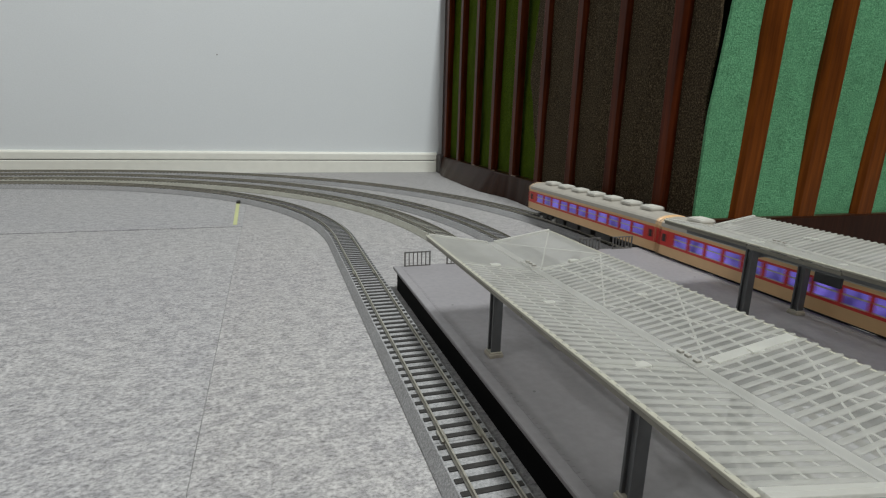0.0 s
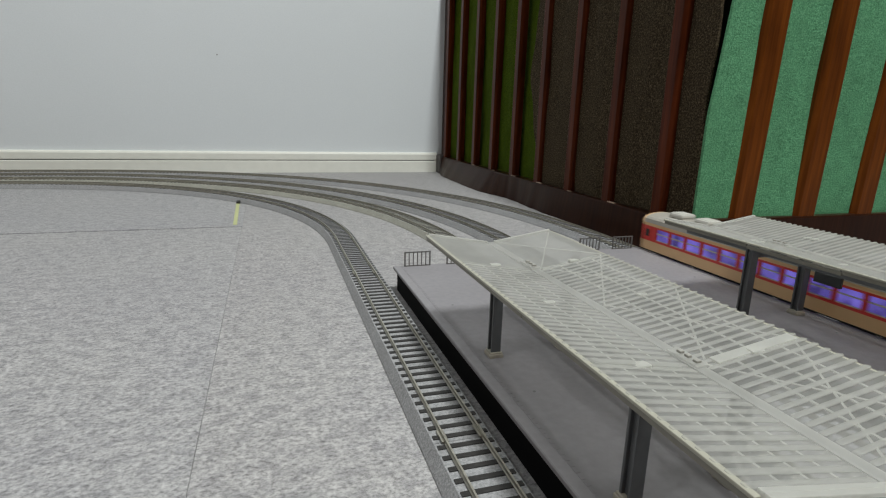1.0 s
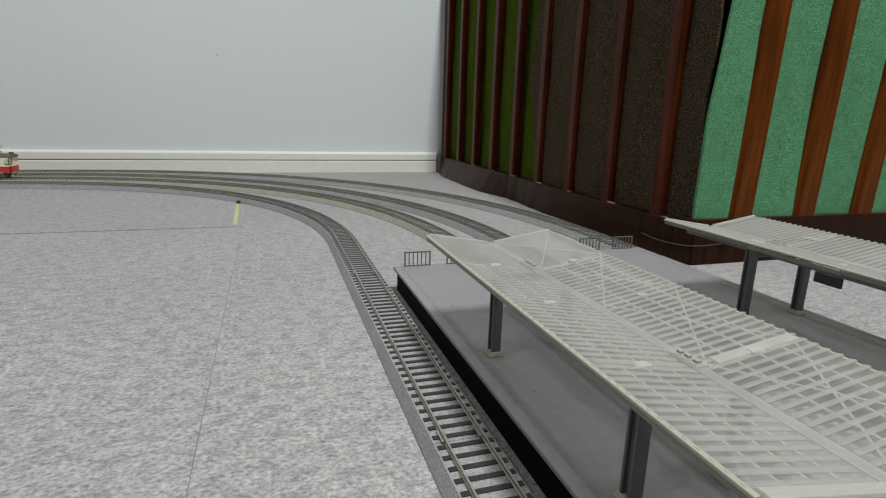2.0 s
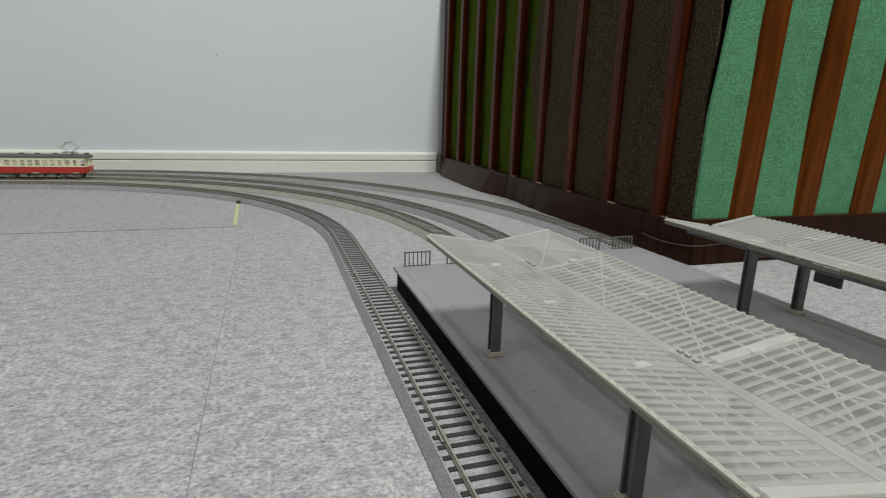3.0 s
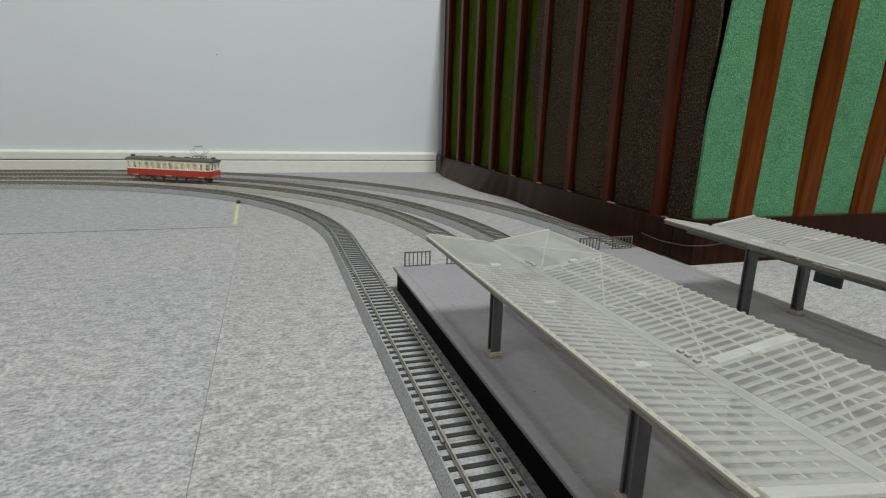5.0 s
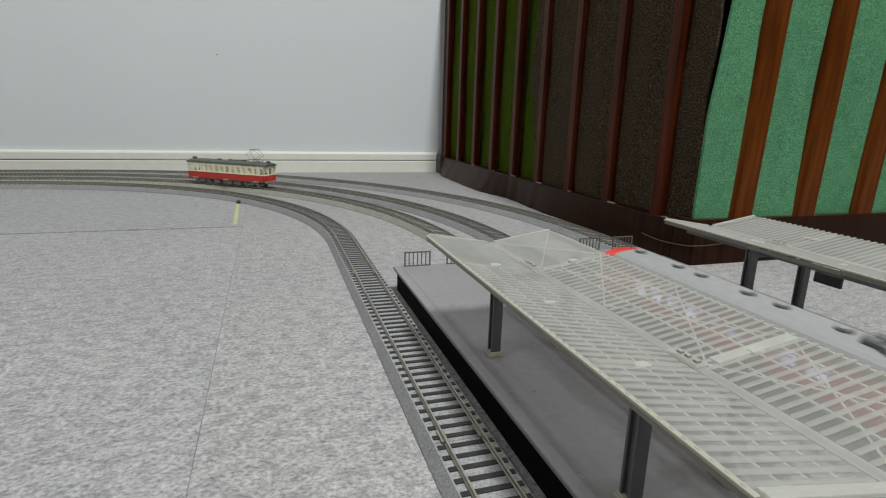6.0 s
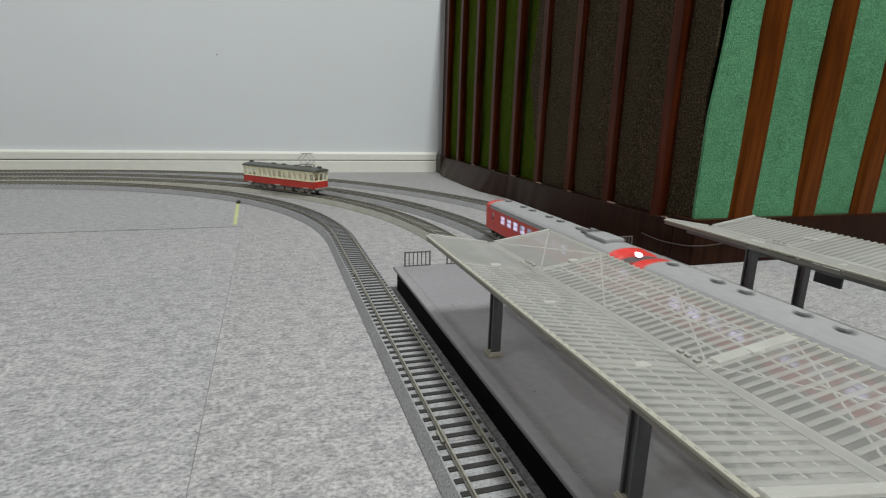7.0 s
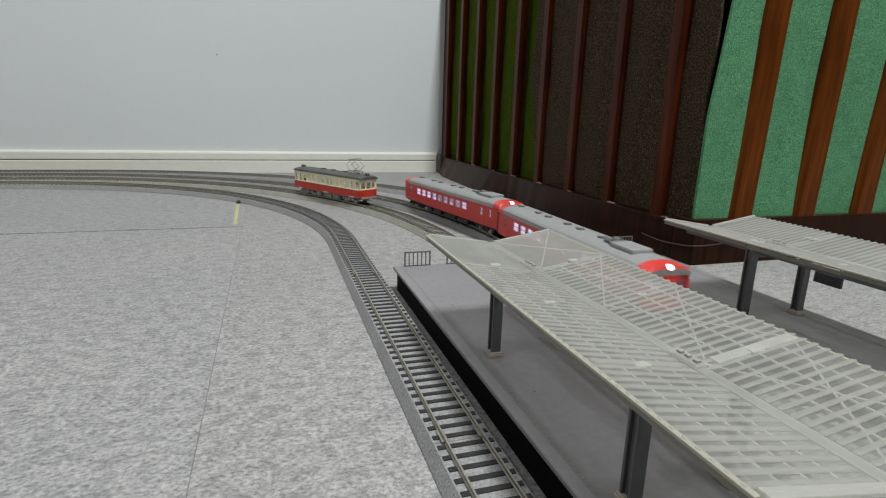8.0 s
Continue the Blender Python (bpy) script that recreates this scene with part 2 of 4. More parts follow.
def build_room():
    bm = bmesh.new()
    box(bm, X0 - 120, X1 + 120, Y0 - 120, Y1 + 120, -80, -4)
    floor = tagged(new("floor", mesh_of("floor", bm, BACKING)), "level floor under grey carpet tiles", "floor", kind="structure")
    # carpet pieces half a metre wide with fine butt joints
    edges = {-1: [-2600, -1310, -310, 690, 1298], 0: [-2600, -1702, -702, 298 - 500, 1298]}
    for i in range(-6, 5):
        cuts = edges[-1] if i % 2 else edges[0]
        x0, x1 = max(-35 + 500 * i, X0), min(465 + 500 * i, X1)
        if x1 - x0 < 20:
            continue
        for y0, y1 in zip(cuts, cuts[1:]):
            bm = bmesh.new()
            w, h = (x1 - x0) / 2 - 0.13, (y1 - y0) / 2 - (1.9 if i % 2 else 0.2)
            box(bm, -w, w, -h, h, -4, 0, bevel=0.35)
            piece = new("carpet_piece", mesh_of("carpet_piece", bm, CARPET))
            piece.parent, piece.matrix_basis = floor, mm((x0 + x1) / 2, (y0 + y1) / 2, 0)
    # only the north wall shows; the others are added, brown to cut bounced light
    for name, dims in (
        ("wall_north", (X0 - 120, X1 + 120, Y1, Y1 + 120)),
        ("wall_south", (X0 - 120, X1 + 120, Y0 - 120, Y0)),
        ("wall_west", (X0 - 120, X0, Y0, Y1)),
        ("wall_east", (X1, X1 + 120, Y0, Y1)),
    ):
        bm = box(bmesh.new(), *dims, -4, CEILING * 1000)
        tagged(new(name, mesh_of(name, bm, WALLPAPER if name == "wall_north" else UNSEEN_WALL)), ("plain white papered room wall" if name == "wall_north" else "plain brown wall out of view, dark to cut bounced light"), "wall", kind="structure")
    bm = box(bmesh.new(), X0 - 120, X1 + 120, Y0 - 120, Y1 + 120, CEILING * 1000, CEILING * 1000 + 100)
    tagged(new("ceiling", mesh_of("ceiling", bm, CEILING_PAINT)), "plain white painted ceiling", "ceiling", kind="structure")
    # skirting with a groove between lower board and upper moulding
    bm = bmesh.new()
    sweep(bm, [(X0, Y1, 1, 0), (392, Y1, 1, 0)], [(0, 0), (-9, 0), (-9, 25.5), (-8.2, 26.6), (-5, 26.8), (-5, 28.4), (-8, 28.6), (-8.4, 31), (-8.4, 42), (-7, 45), (-3, 46.5), (0, 46.5)])
    tagged(new("baseboard", mesh_of("baseboard", bm, SKIRTING)), "cream painted skirting board with a groove", "baseboard", kind="structure")
    # black strip on the groove's floor stands in for the shade inside it
    bm = box(bmesh.new(), X0, 386, Y1 - 5.6, Y1 - 4.9, 26.9, 28.3)
    tagged(new("trim", mesh_of("trim", bm, BACKING)), "thin black strip as shade in the groove of the skirting board", "trim", kind="structure")
    # housings added on the ceiling, out of view, one over each lamp
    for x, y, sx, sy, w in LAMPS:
        lamp = thing("ceiling_light", "white metal ceiling housing added out of view for a lamp", "ceiling light", "ceiling lights", m=pose(x, y, CEILING))
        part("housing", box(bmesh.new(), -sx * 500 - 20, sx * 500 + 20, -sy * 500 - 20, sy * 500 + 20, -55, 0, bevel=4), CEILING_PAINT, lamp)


build_room()


def chamfered(wide, deep, tall, cut, far=1.2):
    """An upright bar with its front at y = 0, one front corner cut off and the other eased."""
    bm = bmesh.new()
    r = 0.8
    prof = [(cut, 0), (wide - far, 0), (wide - 0.3 * far, 0.3 * far), (wide, far), (wide, deep), (0, deep), (0, cut + r), (0.2, cut * 0.9), (cut - r, 0.25 * r)]
    rows = [[bm.verts.new((x, y, z)) for x, y in prof] for z in (0, tall)]
    n = len(prof)
    for i in range(n):
        bm.faces.new((rows[0][i], rows[0][(i + 1) % n], rows[1][(i + 1) % n], rows[1][i]))
    bm.faces.new(rows[0][::-1])
    bm.faces.new(rows[1])
    bmesh.ops.recalc_face_normals(bm, faces=bm.faces[:])
    return bm


def slat_mesh(name, wide, deep, tall, material):
    bm = chamfered(wide, deep, tall, 3.5)
    bm.transform(Matrix(((0, 1, 0, 0), (1, 0, 0, 0), (0, 0, 1, 0), (0, 0, 0, 1))))
    bmesh.ops.recalc_face_normals(bm, faces=bm.faces[:])
    return mesh_of(name, bm, material)


def felt_sheet(bm, along0, along1, z0, z1, wave, seed, edge0=None, edge1=None, thick=3.0, place=None, low=-1.5, high=7.0):
    """A hanging felt sheet with soft waves, thickness and uneven edges."""
    nu, nv = 40, 24
    grid = []
    for side in (0, 1):
        rows = []
        for j in range(nv + 1):
            z = z0 + (z1 - z0) * j / nv
            a0 = along0 + (edge0(z) if edge0 else 0)
            a1 = along1 + (edge1(z) if edge1 else 0)
            row = []
            for i in range(nu + 1):
                u = a0 + (a1 - a0) * i / nu
                d = wave * (noise.noise((u * 0.016 + seed, z * 0.004, seed)) + 0.4 * noise.noise((u * 0.05, z * 0.012, seed + 5)))
                row.append(bm.verts.new(place(u, max(low, min(high, d)) + side * thick, z)))
            rows.append(row)
        grid.append(rows)
        for j in range(nv):
            for i in range(nu):
                q = (rows[j][i], rows[j][i + 1], rows[j + 1][i + 1], rows[j + 1][i])
                bm.faces.new(q)
    f, b = grid
    for j in range(nv):
        for i in (0, nu):
            bm.faces.new((f[j][i], f[j + 1][i], b[j + 1][i], b[j][i]))
    for i in range(nu):
        for j in (0, nv):
            bm.faces.new((f[j][i], f[j][i + 1], b[j][i + 1], b[j][i]))
    bmesh.ops.recalc_face_normals(bm, faces=bm.faces[:])
    return bm


PX, PY, TALL = 395, 423, 402


def brown_edge(z):
    """Free edge of the brown felt: bulges in the middle and tucks in towards the foot."""
    return 44 * (1 - math.exp(-max(0.0, z - 60) / 60)) + 14 * math.exp(-((z - 215) / 55) ** 2) + 2.5 * math.sin(z * 0.07)


def build_partitions():
    side = thing("slatted_partition", "dark brown wooden slatted partition with felt behind it", "partition", "slatted partitions")
    part("bottom_rail", box(bmesh.new(), PX, PX + 30, PY + 30.4, 1256.6, 0, 40, bevel=1.5), WOOD_DARK, side)
    part("top_rail", box(bmesh.new(), PX, PX + 30, PY + 30.4, 1275.6, TALL, TALL + 40, bevel=1.5), WOOD_DARK, side)
    part("end_block", box(bmesh.new(), PX - 5, PX + 26, 1257, 1289, 0, 43, bevel=2), WOOD_END, side, "grey-brown end block")
    part("end_post", box(bmesh.new(), PX + 8, PX + 27, 1262, 1289, 43, TALL, bevel=1.5), WOOD_DARK, side)
    slat = slat_mesh("slat", 17, 12, TALL - 40, WOOD_SLAT)
    for i in range(-1, 8):
        share("slat", slat, side, mm(PX + 2, 1140.7 - 94.6 * i, 40))
    # small pale beads where the slats meet the rail
    rng = random.Random(4)
    for i in range(0, 8):
        for _ in range(2):
            w, y = rng.uniform(1.5, 4.5), 1140.7 - 94.6 * i + rng.uniform(-9, 3)
            part("glue_bead", box(bmesh.new(), PX + 1.2, PX + 4.5, y - w, y + w, 39.6, 40.9, bevel=0.4), PALE_MARK, side, "small pale bead at a slat foot")
    for y, z, r in ((614, 20, 2.2), (603, 18.5, 1.6), (598, 19.5, 1.1), (652, 31, 1.4)):
        part("scuff", box(bmesh.new(), PX - 0.25, PX + 0.2, y - r, y + r, z - 0.6, z + 0.6, bevel=0.1), PALE_MARK, side, "small pale scuff")
    # sloping foot board of the rail, with an uneven lower edge on the carpet
    foot = [(389.5, 1255), (382, 1222), (376, 1185), (374, 1080), (372, 1000), (374, 944), (383, 905), (391, 868), (392.5, 830), (388, 770), (387, 716), (389.5, 650), (391.5, 580), (394.0, 500), (394.6, 456)]
    bm = bmesh.new()
    low = []
    for (xa, ya), (xb, yb) in zip(foot, foot[1:]):
        for j in range(6):
            f = j / 6
            x, y = xa + (xb - xa) * f, ya + (yb - ya) * f
            x += 1.2 * noise.noise((y * 0.05, 3.1, 0.0)) + 0.5 * noise.noise((y * 0.19, 1.1, 4.0))
            low.append((x, y))
    front_lo = [bm.verts.new((x, y, 0.0)) for x, y in low]
    front_hi = [bm.verts.new((x, y, 1.3)) for x, y in low]
    back_hi = [bm.verts.new((PX - 0.3, y, 37.5)) for x, y in low]
    for j in range(len(low) - 1):
        bm.faces.new((front_lo[j], front_lo[j + 1], front_hi[j + 1], front_hi[j]))
        bm.faces.new((front_hi[j], front_hi[j + 1], back_hi[j + 1], back_hi[j]))
    bmesh.ops.recalc_face_normals(bm, faces=bm.faces[:])
    part("foot_strip", bm, WOOD_DARK, side, "dark sloping foot board with an uneven lower edge", smooth=True)
    part("backing_board", box(bmesh.new(), PX + 26.5, PX + 30, PY + 32, 1262, 40, TALL), BACKING, side)
    place = lambda u, d, z: (PX + 16 + d, u, z)
    part("green_felt", felt_sheet(bmesh.new(), 760, 1260, 40, 398, 8, 1.3, place=place), FELT_GREEN, side, "moss green felt sheet")
    place2 = lambda u, d, z: (PX + 10 + d, u, z)
    part("brown_felt", felt_sheet(bmesh.new(), 440, 772, 40, 398, 8, 7.7, edge1=brown_edge, edge0=lambda z: 1.5 * math.sin(z * 0.05), place=place2), FELT_BROWN, side, "shaggy brown felt sheet")
    front = thing("slatted_partition", "red-brown wooden slatted partition with sea-green felt", "partition", "slatted partitions")
    part("bottom_rail", box(bmesh.new(), PX, 1400, PY, PY + 30, 0, 46, bevel=1.5), WOOD_DARK, front)
    part("top_rail", box(bmesh.new(), PX, 1400, PY, PY + 30, TALL, TALL + 40, bevel=1.5), WOOD_DARK, front)
    bm = chamfered(27.0, 15, TALL - 46, 5.0)
    slat2 = mesh_of("slat", bm, WOOD_RED)
    for i in range(11):
        share("slat", slat2, front, mm(439.0 + 84.8 * i, PY + 2, 46, 0, 1.7, 0))
    part("backing_board", box(bmesh.new(), PX + 20, 1398, PY + 26.5, PY + 30, 46, TALL), BACKING, front)
    place3 = lambda u, d, z: (u, PY + 7.5 + d, z)
    part("sea_green_felt", felt_sheet(bmesh.new(), 399, 1390, 46, 398, 5, 3.1, edge0=lambda z: max(0.0, z - 140) * 0.085, place=place3), FELT_TEAL, front, "sea-green felt sheet")


build_partitions()

# ---- tracks: 16.5 mm gauge on moulded roadbed ----
RAIL_TOP = 10.0
TRACKS = {1: (72.5, 505.0, 570.0), 2: (183.5, 610.0, 529.0), 3: (243.6, 670.0, 529.0), 4: (357.0, 735.0, 525.0)}


def on_track(k, s):
    """Centre line of track k, s millimetres past the start of its bend: x, y, heading."""
    xs, r, cy = TRACKS[k]
    quarter = r * math.pi / 2
    if s < 0:
        return xs, cy + s, 0.0, 1.0
    if s < quarter:
        a = s / r
        return xs - r + r * math.cos(a), cy + r * math.sin(a), -math.sin(a), math.cos(a)
    return xs - r - (s - quarter), cy + r, -1.0, 0.0


BED = [(-16.3, 0), (16.3, 0), (16.3, 0.8), (13.0, 7.2), (-13.0, 7.2), (-16.3, 0.8)]


def rail_profile(c):
    return [(c - 0.6, 7.6), (c + 0.6, 7.6), (c + 0.6, 7.9), (c + 0.2, 8.15), (c + 0.2, 9.2), (c + 0.37, 9.4), (c + 0.37, 10.0), (c - 0.37, 10.0), (c - 0.37, 9.4), (c - 0.2, 9.2), (c - 0.2, 8.15), (c - 0.6, 7.9)]


def build_tracks():
    sleeper = mesh_of("sleeper", box(bmesh.new(), -1.3, 1.3, -12.3, 12.3, 6.6, 7.75, bevel=0.15), SLEEPER)
    for k, (xs, r, cy) in TRACKS.items():
        quarter = r * math.pi / 2
        first = 190.0 - cy if k == 1 else 175.0 - cy + 18 * k
        cuts = [first - 492, first - 246, first, min(first + 246, -1.0)] if k < 3 else [first - 246, first, min(first + 246, -1.0)]
        cuts += [0.0] + [quarter * n / 4 for n in (1, 2, 3, 4)] + [quarter + 246 * n for n in (1, 2, 3)]
        if k == 4:
            cuts = [first - 246, first, first + 246, 0.0] + [quarter * n / 4 for n in (1, 2, 3, 4)] + [quarter + 246 * n for n in (1, 2, 3)]
        if k in (3, 4):
            cuts = [first - 246 * n for n in range(8, 1, -1)] + cuts
        bed_mat = BED_BEIGE if k == 2 else BED_GREY
        for a, b in zip(cuts, cuts[1:]):
            if b - a < 5:
                continue
            curved = a >= 0 and b <= quarter + 1
            track = thing("track_section", ("curved" if curved else "straight") + " model railway track on " + ("beige" if k == 2 else "grey") + " moulded roadbed", "railway track", "track sections")
            n = max(2, int((b - a) / 12)) if curved else 2
            st = [on_track(k, a + 0.15 + (b - a - 0.3) * i / (n - 1)) for i in range(n)]
            part("roadbed", sweep(bmesh.new(), st, BED), bed_mat, track)
            for c in (-8.3, 8.3):
                part("rail", sweep(bmesh.new(), st, rail_profile(c)), RAIL, track, "thin metal rail")
            count = max(1, round((b - a) / 7.2))
            for i in range(count):
                x, y, hx, hy = on_track(k, a + (b - a) * (i + 0.5) / count)
                share("sleeper", sleeper, track, mm(x, y, 0, 0, 0, math.degrees(math.atan2(hy, hx))))
            # rail joiners at the end of the section
            for c in (-8.3, 8.3):
                x, y, hx, hy = on_track(k, a + 3)
                bm = box(bmesh.new(), -4.5, 4.5, c - 1.5, c + 1.5, 7.8, 8.7, bevel=0.2)
                bm.transform(Matrix.Translation((x, y, 0)) @ Matrix.Rotation(math.atan2(hy, hx), 4, "Z"))
                part("rail_joiner", bm, RAIL, track)


build_tracks()

# ---- platforms and their roofs ----
TOP = 18.5


def build_platform(cx, half, y_end, label):
    pf = thing("station_platform", label, "platform", "station platforms")
    for y0, y1 in ((y_end - 420, y_end), (y_end - 702, y_end - 420.4)):
        bm = bmesh.new()
        prof = [(-half, TOP - 2.2), (-half, TOP - 0.5), (-half + 0.5, TOP), (half - 0.5, TOP), (half, TOP - 0.5), (half, TOP - 2.2)]
        sweep(bm, [(cx, y0, 0, 1), (cx, y1, 0, 1)], prof)
        part("deck", bm, PLATFORM_TOP, pf, "smooth grey deck slab")
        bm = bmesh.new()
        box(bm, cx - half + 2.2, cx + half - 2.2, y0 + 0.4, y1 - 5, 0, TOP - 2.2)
        part("base", bm, PLATFORM_SIDE_SHADE, pf, "recessed side wall, near-black as the shade under the deck lip")
        # raised edge line of small dots along both edges
        bm = bmesh.new()
        for sx in (-1, 1):
            u = y0 + 3
            while u < y1 - 2:
                box(bm, cx + sx * (half - 6.6) - 0.9, cx + sx * (half - 6.6) + 0.9, u, u + 2.4, TOP - 0.05, TOP + 0.13)
                u += 3.6
        ob = part("edge_studs", bm, PLATFORM_TOP, pf)
        ob["kind"] = "stuff"
        bm = bmesh.new()
        for sx in (-20, 20):
            for u in (y0 + 86, y0 + 204, y0 + 322):
                rod(bm, (cx + sx * 0.97, u, TOP - 0.1), (cx + sx * 0.97, u, TOP + 0.12), 0.75, sides=10)
        part("socket_holes", bm, VENT, pf, "small dark peg holes")
    for f0, f1 in ((-29, -7), (7, 29)):
        fence = thing("platform_fence", "small grey railing at the end of a platform", "fence", "platform end fences", m=mm(cx, y_end - 2.5, TOP))
        z1 = 12.2
        part("top_bar", box(bmesh.new(), f0, f1, -0.5, 0.5, z1 - 1.0, z1, bevel=0.2), FENCE, fence)
        part("bottom_bar", box(bmesh.new(), f0, f1, -0.45, 0.45, 0, 0.9, bevel=0.2), FENCE, fence)
        n = 7
        for i in range(n):
            u = f0 + 0.5 + (f1 - f0 - 1.0) * i / (n - 1)
            w = 0.55 if i in (0, n - 1) else 0.38
            part("baluster", box(bmesh.new(), u - w, u + w, -w, w, 0, z1, bevel=0.15), FENCE, fence)
    return pf


P1, P2 = (129.8, 37.6, 417.0), (302.5, 39.0, 436.0)
build_platform(*P1, "long grey model station platform with shade-dark sides")
build_platform(*P2, "long grey model station platform beside the partition")

EDGE_Z, VALLEY_Z, PITCH = 70.6, 64.0, 4.18


def rib_mesh(xa, za, xb, zb, half_wide, high):
    """One rounded pressed rib running up the slope from gutter to edge, with round ends."""
    bm = bmesh.new()
    n = 7
    arc = [(-half_wide * math.cos(math.pi * i / n), high * math.sin(math.pi * i / n)) for i in range(n + 1)]
    rows = []
    for f, k in ((0.0, 0.35), (0.02, 1.0), (0.98, 1.0), (1.0, 0.45)):
        x, z = xa + (xb - xa) * f, za + (zb - za) * f
        rows.append([bm.verts.new((x, u * k, z + w * k)) for u, w in arc])
    for r0, r1 in zip(rows, rows[1:]):
        for i in range(n):
            bm.faces.new((r0[i], r0[i + 1], r1[i + 1], r1[i]))
        bm.faces.new((r0[n], r0[0], r1[0], r1[n]))
    bm.faces.new(rows[0][::-1])
    bm.faces.new(rows[-1])
    bmesh.ops.recalc_face_normals(bm, faces=bm.faces[:])
    return mesh_of("rib", bm, FROSTED_RIB, smooth=True)


def build_canopy(cx, half, y0, y1, posts_at, post_x, post_y, bare=53, post_c=0.0, lift=0.0, dense=False):
    """A butterfly roof of ribbed frosted panels on pairs of H posts."""
    c = thing("platform_canopy", "frosted white butterfly roof on grey posts over a platform", "canopy", "platform canopies")
    edge, valley = EDGE_Z + lift, VALLEY_Z + lift
    for sx in (-1, 1):
        xa, xb = cx + sx * 2.4, cx + sx * (half - 1.0)
        za, zb = valley, edge - 0.4
        tilt = math.degrees(math.atan2(zb - za, xb - xa if sx > 0 else xa - xb)) * (-sx)
        slope = lambda f: (xa + (xb - xa) * f, za + (zb - za) * f)

        def across(name, f0, f1, y, wide, low, high, material):
            """A bar lying in the slope, square to the gutter."""
            (x0, z0), (x1, z1) = slope(f0), slope(f1)
            reach = math.hypot(x1 - x0, z1 - z0) / 2
            bm = box(bmesh.new(), -reach, reach, -wide, wide, low, high, bevel=0.3)
            bm.transform(Matrix.Translation(((x0 + x1) / 2, y, (z0 + z1) / 2)) @ Matrix.Rotation(math.radians(tilt), 4, "Y"))
            return part(name, bm, material, c)

        # thin moulded sheets, the far one plainer than the ribbed ones
        for name, mat_s, ya, yb in (("roof_sheet", FROSTED_HAZE if dense or sx < 0 else FROSTED, y0 + 0.8, y1 - 117.8), ("roof_sheet", FROSTED_HAZE, y1 - 117.4, y1 - 60.6), ("end_sheet", FROSTED_END if bare else FROSTED_HAZE, y1 - 60.2, y1 - 0.8)):
            bm = bmesh.new()
            vs = [bm.verts.new(q) for q in ((xa, ya, za), (xb, ya, zb), (xb, yb, zb), (xa, yb, za), (xa, ya, za - 0.6), (xb, ya, zb - 0.6), (xb, yb, zb - 0.6), (xa, yb, za - 0.6))]
            for q in ((0, 1, 2, 3), (7, 6, 5, 4), (0, 4, 5, 1), (1, 5, 6, 2), (2, 6, 7, 3), (3, 7, 4, 0)):
                bm.faces.new([vs[i] for i in q])
            bmesh.ops.recalc_face_normals(bm, faces=bm.faces[:])
            part(name, bm, mat_s, c, "frosted translucent sheet")
        tip = half + (0.8 if sx > 0 else 0.35)
        rib = rib_mesh(xa - cx, za, sx * tip, za + (zb - za) * (tip - 2.4) / (half - 3.4), *((1.08, 0.34) if sx > 0 else (1.3, 0.26)))
        for i in range(int((y1 - y0 - 5) / PITCH)):
            y = y0 + 3.4 + i * PITCH
            if not (bare and y > y1 - 62):
                share("rib", rib, c, mm(cx, y, 0))
        # lattice of purlins and crossed ties moulded under the sheet
        sunk = 1.0 if dense else (0.1 if sx < 0 else 0.0)
        for f in (0.28, 0.52, 0.76):
            x, z = slope(f)
            z -= sunk
            part("purlin", box(bmesh.new(), x - 0.55, x + 0.55, y0 + 2, y1 - (62 if bare else 2), z - 0.55, z + 0.12), FROSTED_LATTICE, c)
        u = y0 + 3
        while u < y1 - 20:
            v = u + 57.2
            for p, q in ((u, v), (v, u)):
                (x0, z0), (x1, z1) = slope(0.04), slope(0.97)
                part("tie", rod(bmesh.new(), (x0, p, z0 - 0.25 - sunk * (1 if dense else 7)), (x1, q, z1 - 0.25 - sunk * (1 if dense else 7)), 0.5, sides=6), FROSTED_LATTICE, c)
            if u > y0 + 10:
                x, z = slope(0.53)
                part("tie_boss", box(bmesh.new(), x - 2.2, x + 2.2, u - 1.3, u + 1.3, z - 0.4, z + 0.7, bevel=0.4), FROSTED_TIE, c)
                across("batten", 0.02, 0.97, u, 0.9, -1.5, -0.4, FROSTED_RIB)
            u += 57.2
        part("edge_fascia", box(bmesh.new(), cx + sx * half - 0.9, cx + sx * half + 0.9, y0, y1, edge - 1.3, edge + (-0.2 if sx < 0 else -0.6), bevel=0.35), FASCIA, c, "ivory roof edge strip")
        # the lip hangs a little loose along part of the raised roof
        for ya, yb, drop in ((y0 + 0.5, y1 - 130, 0.0), (y1 - 129.7, y1 - 72, 0.7 if dense else 0.0), (y1 - 71.7, y1 - 0.5, 0.0)):
            xl = cx + sx * (half - 0.5)
            part("edge_lip", box(bmesh.new(), xl - 0.7, xl + 0.7, ya, yb, edge - 3.4 - drop, edge - 1.35 - drop, bevel=0.3), FASCIA_LIP, c, "grey-brown lip below the roof edge")
        for y in (y0 + 0.6, y1 - 0.6):
            across("end_trim", 0.0, 1.0, y, 0.9, -0.9, 1.1, FROSTED_TIE)
        for y in posts_at:
            across("cross_beam", 0.0, 1.0, y, 1.1, -1.8, -0.3, FROSTED_TIE)
            if y < y1 - 100:
                across("cover_plate", 0.12, 0.98, y + 1.5, 2.2 if sx > 0 else 1.4, -0.3, 0.7 if sx > 0 else 0.5, FROSTED_TIE if sx > 0 else FROSTED_RIB)
            x, z = slope(0.53)
            part("beam_boss", box(bmesh.new(), x - 2.6, x + 2.6, y - 1.5, y + 1.5, z - 0.2, z + 0.8, bevel=0.4), FROSTED_TIE, c)
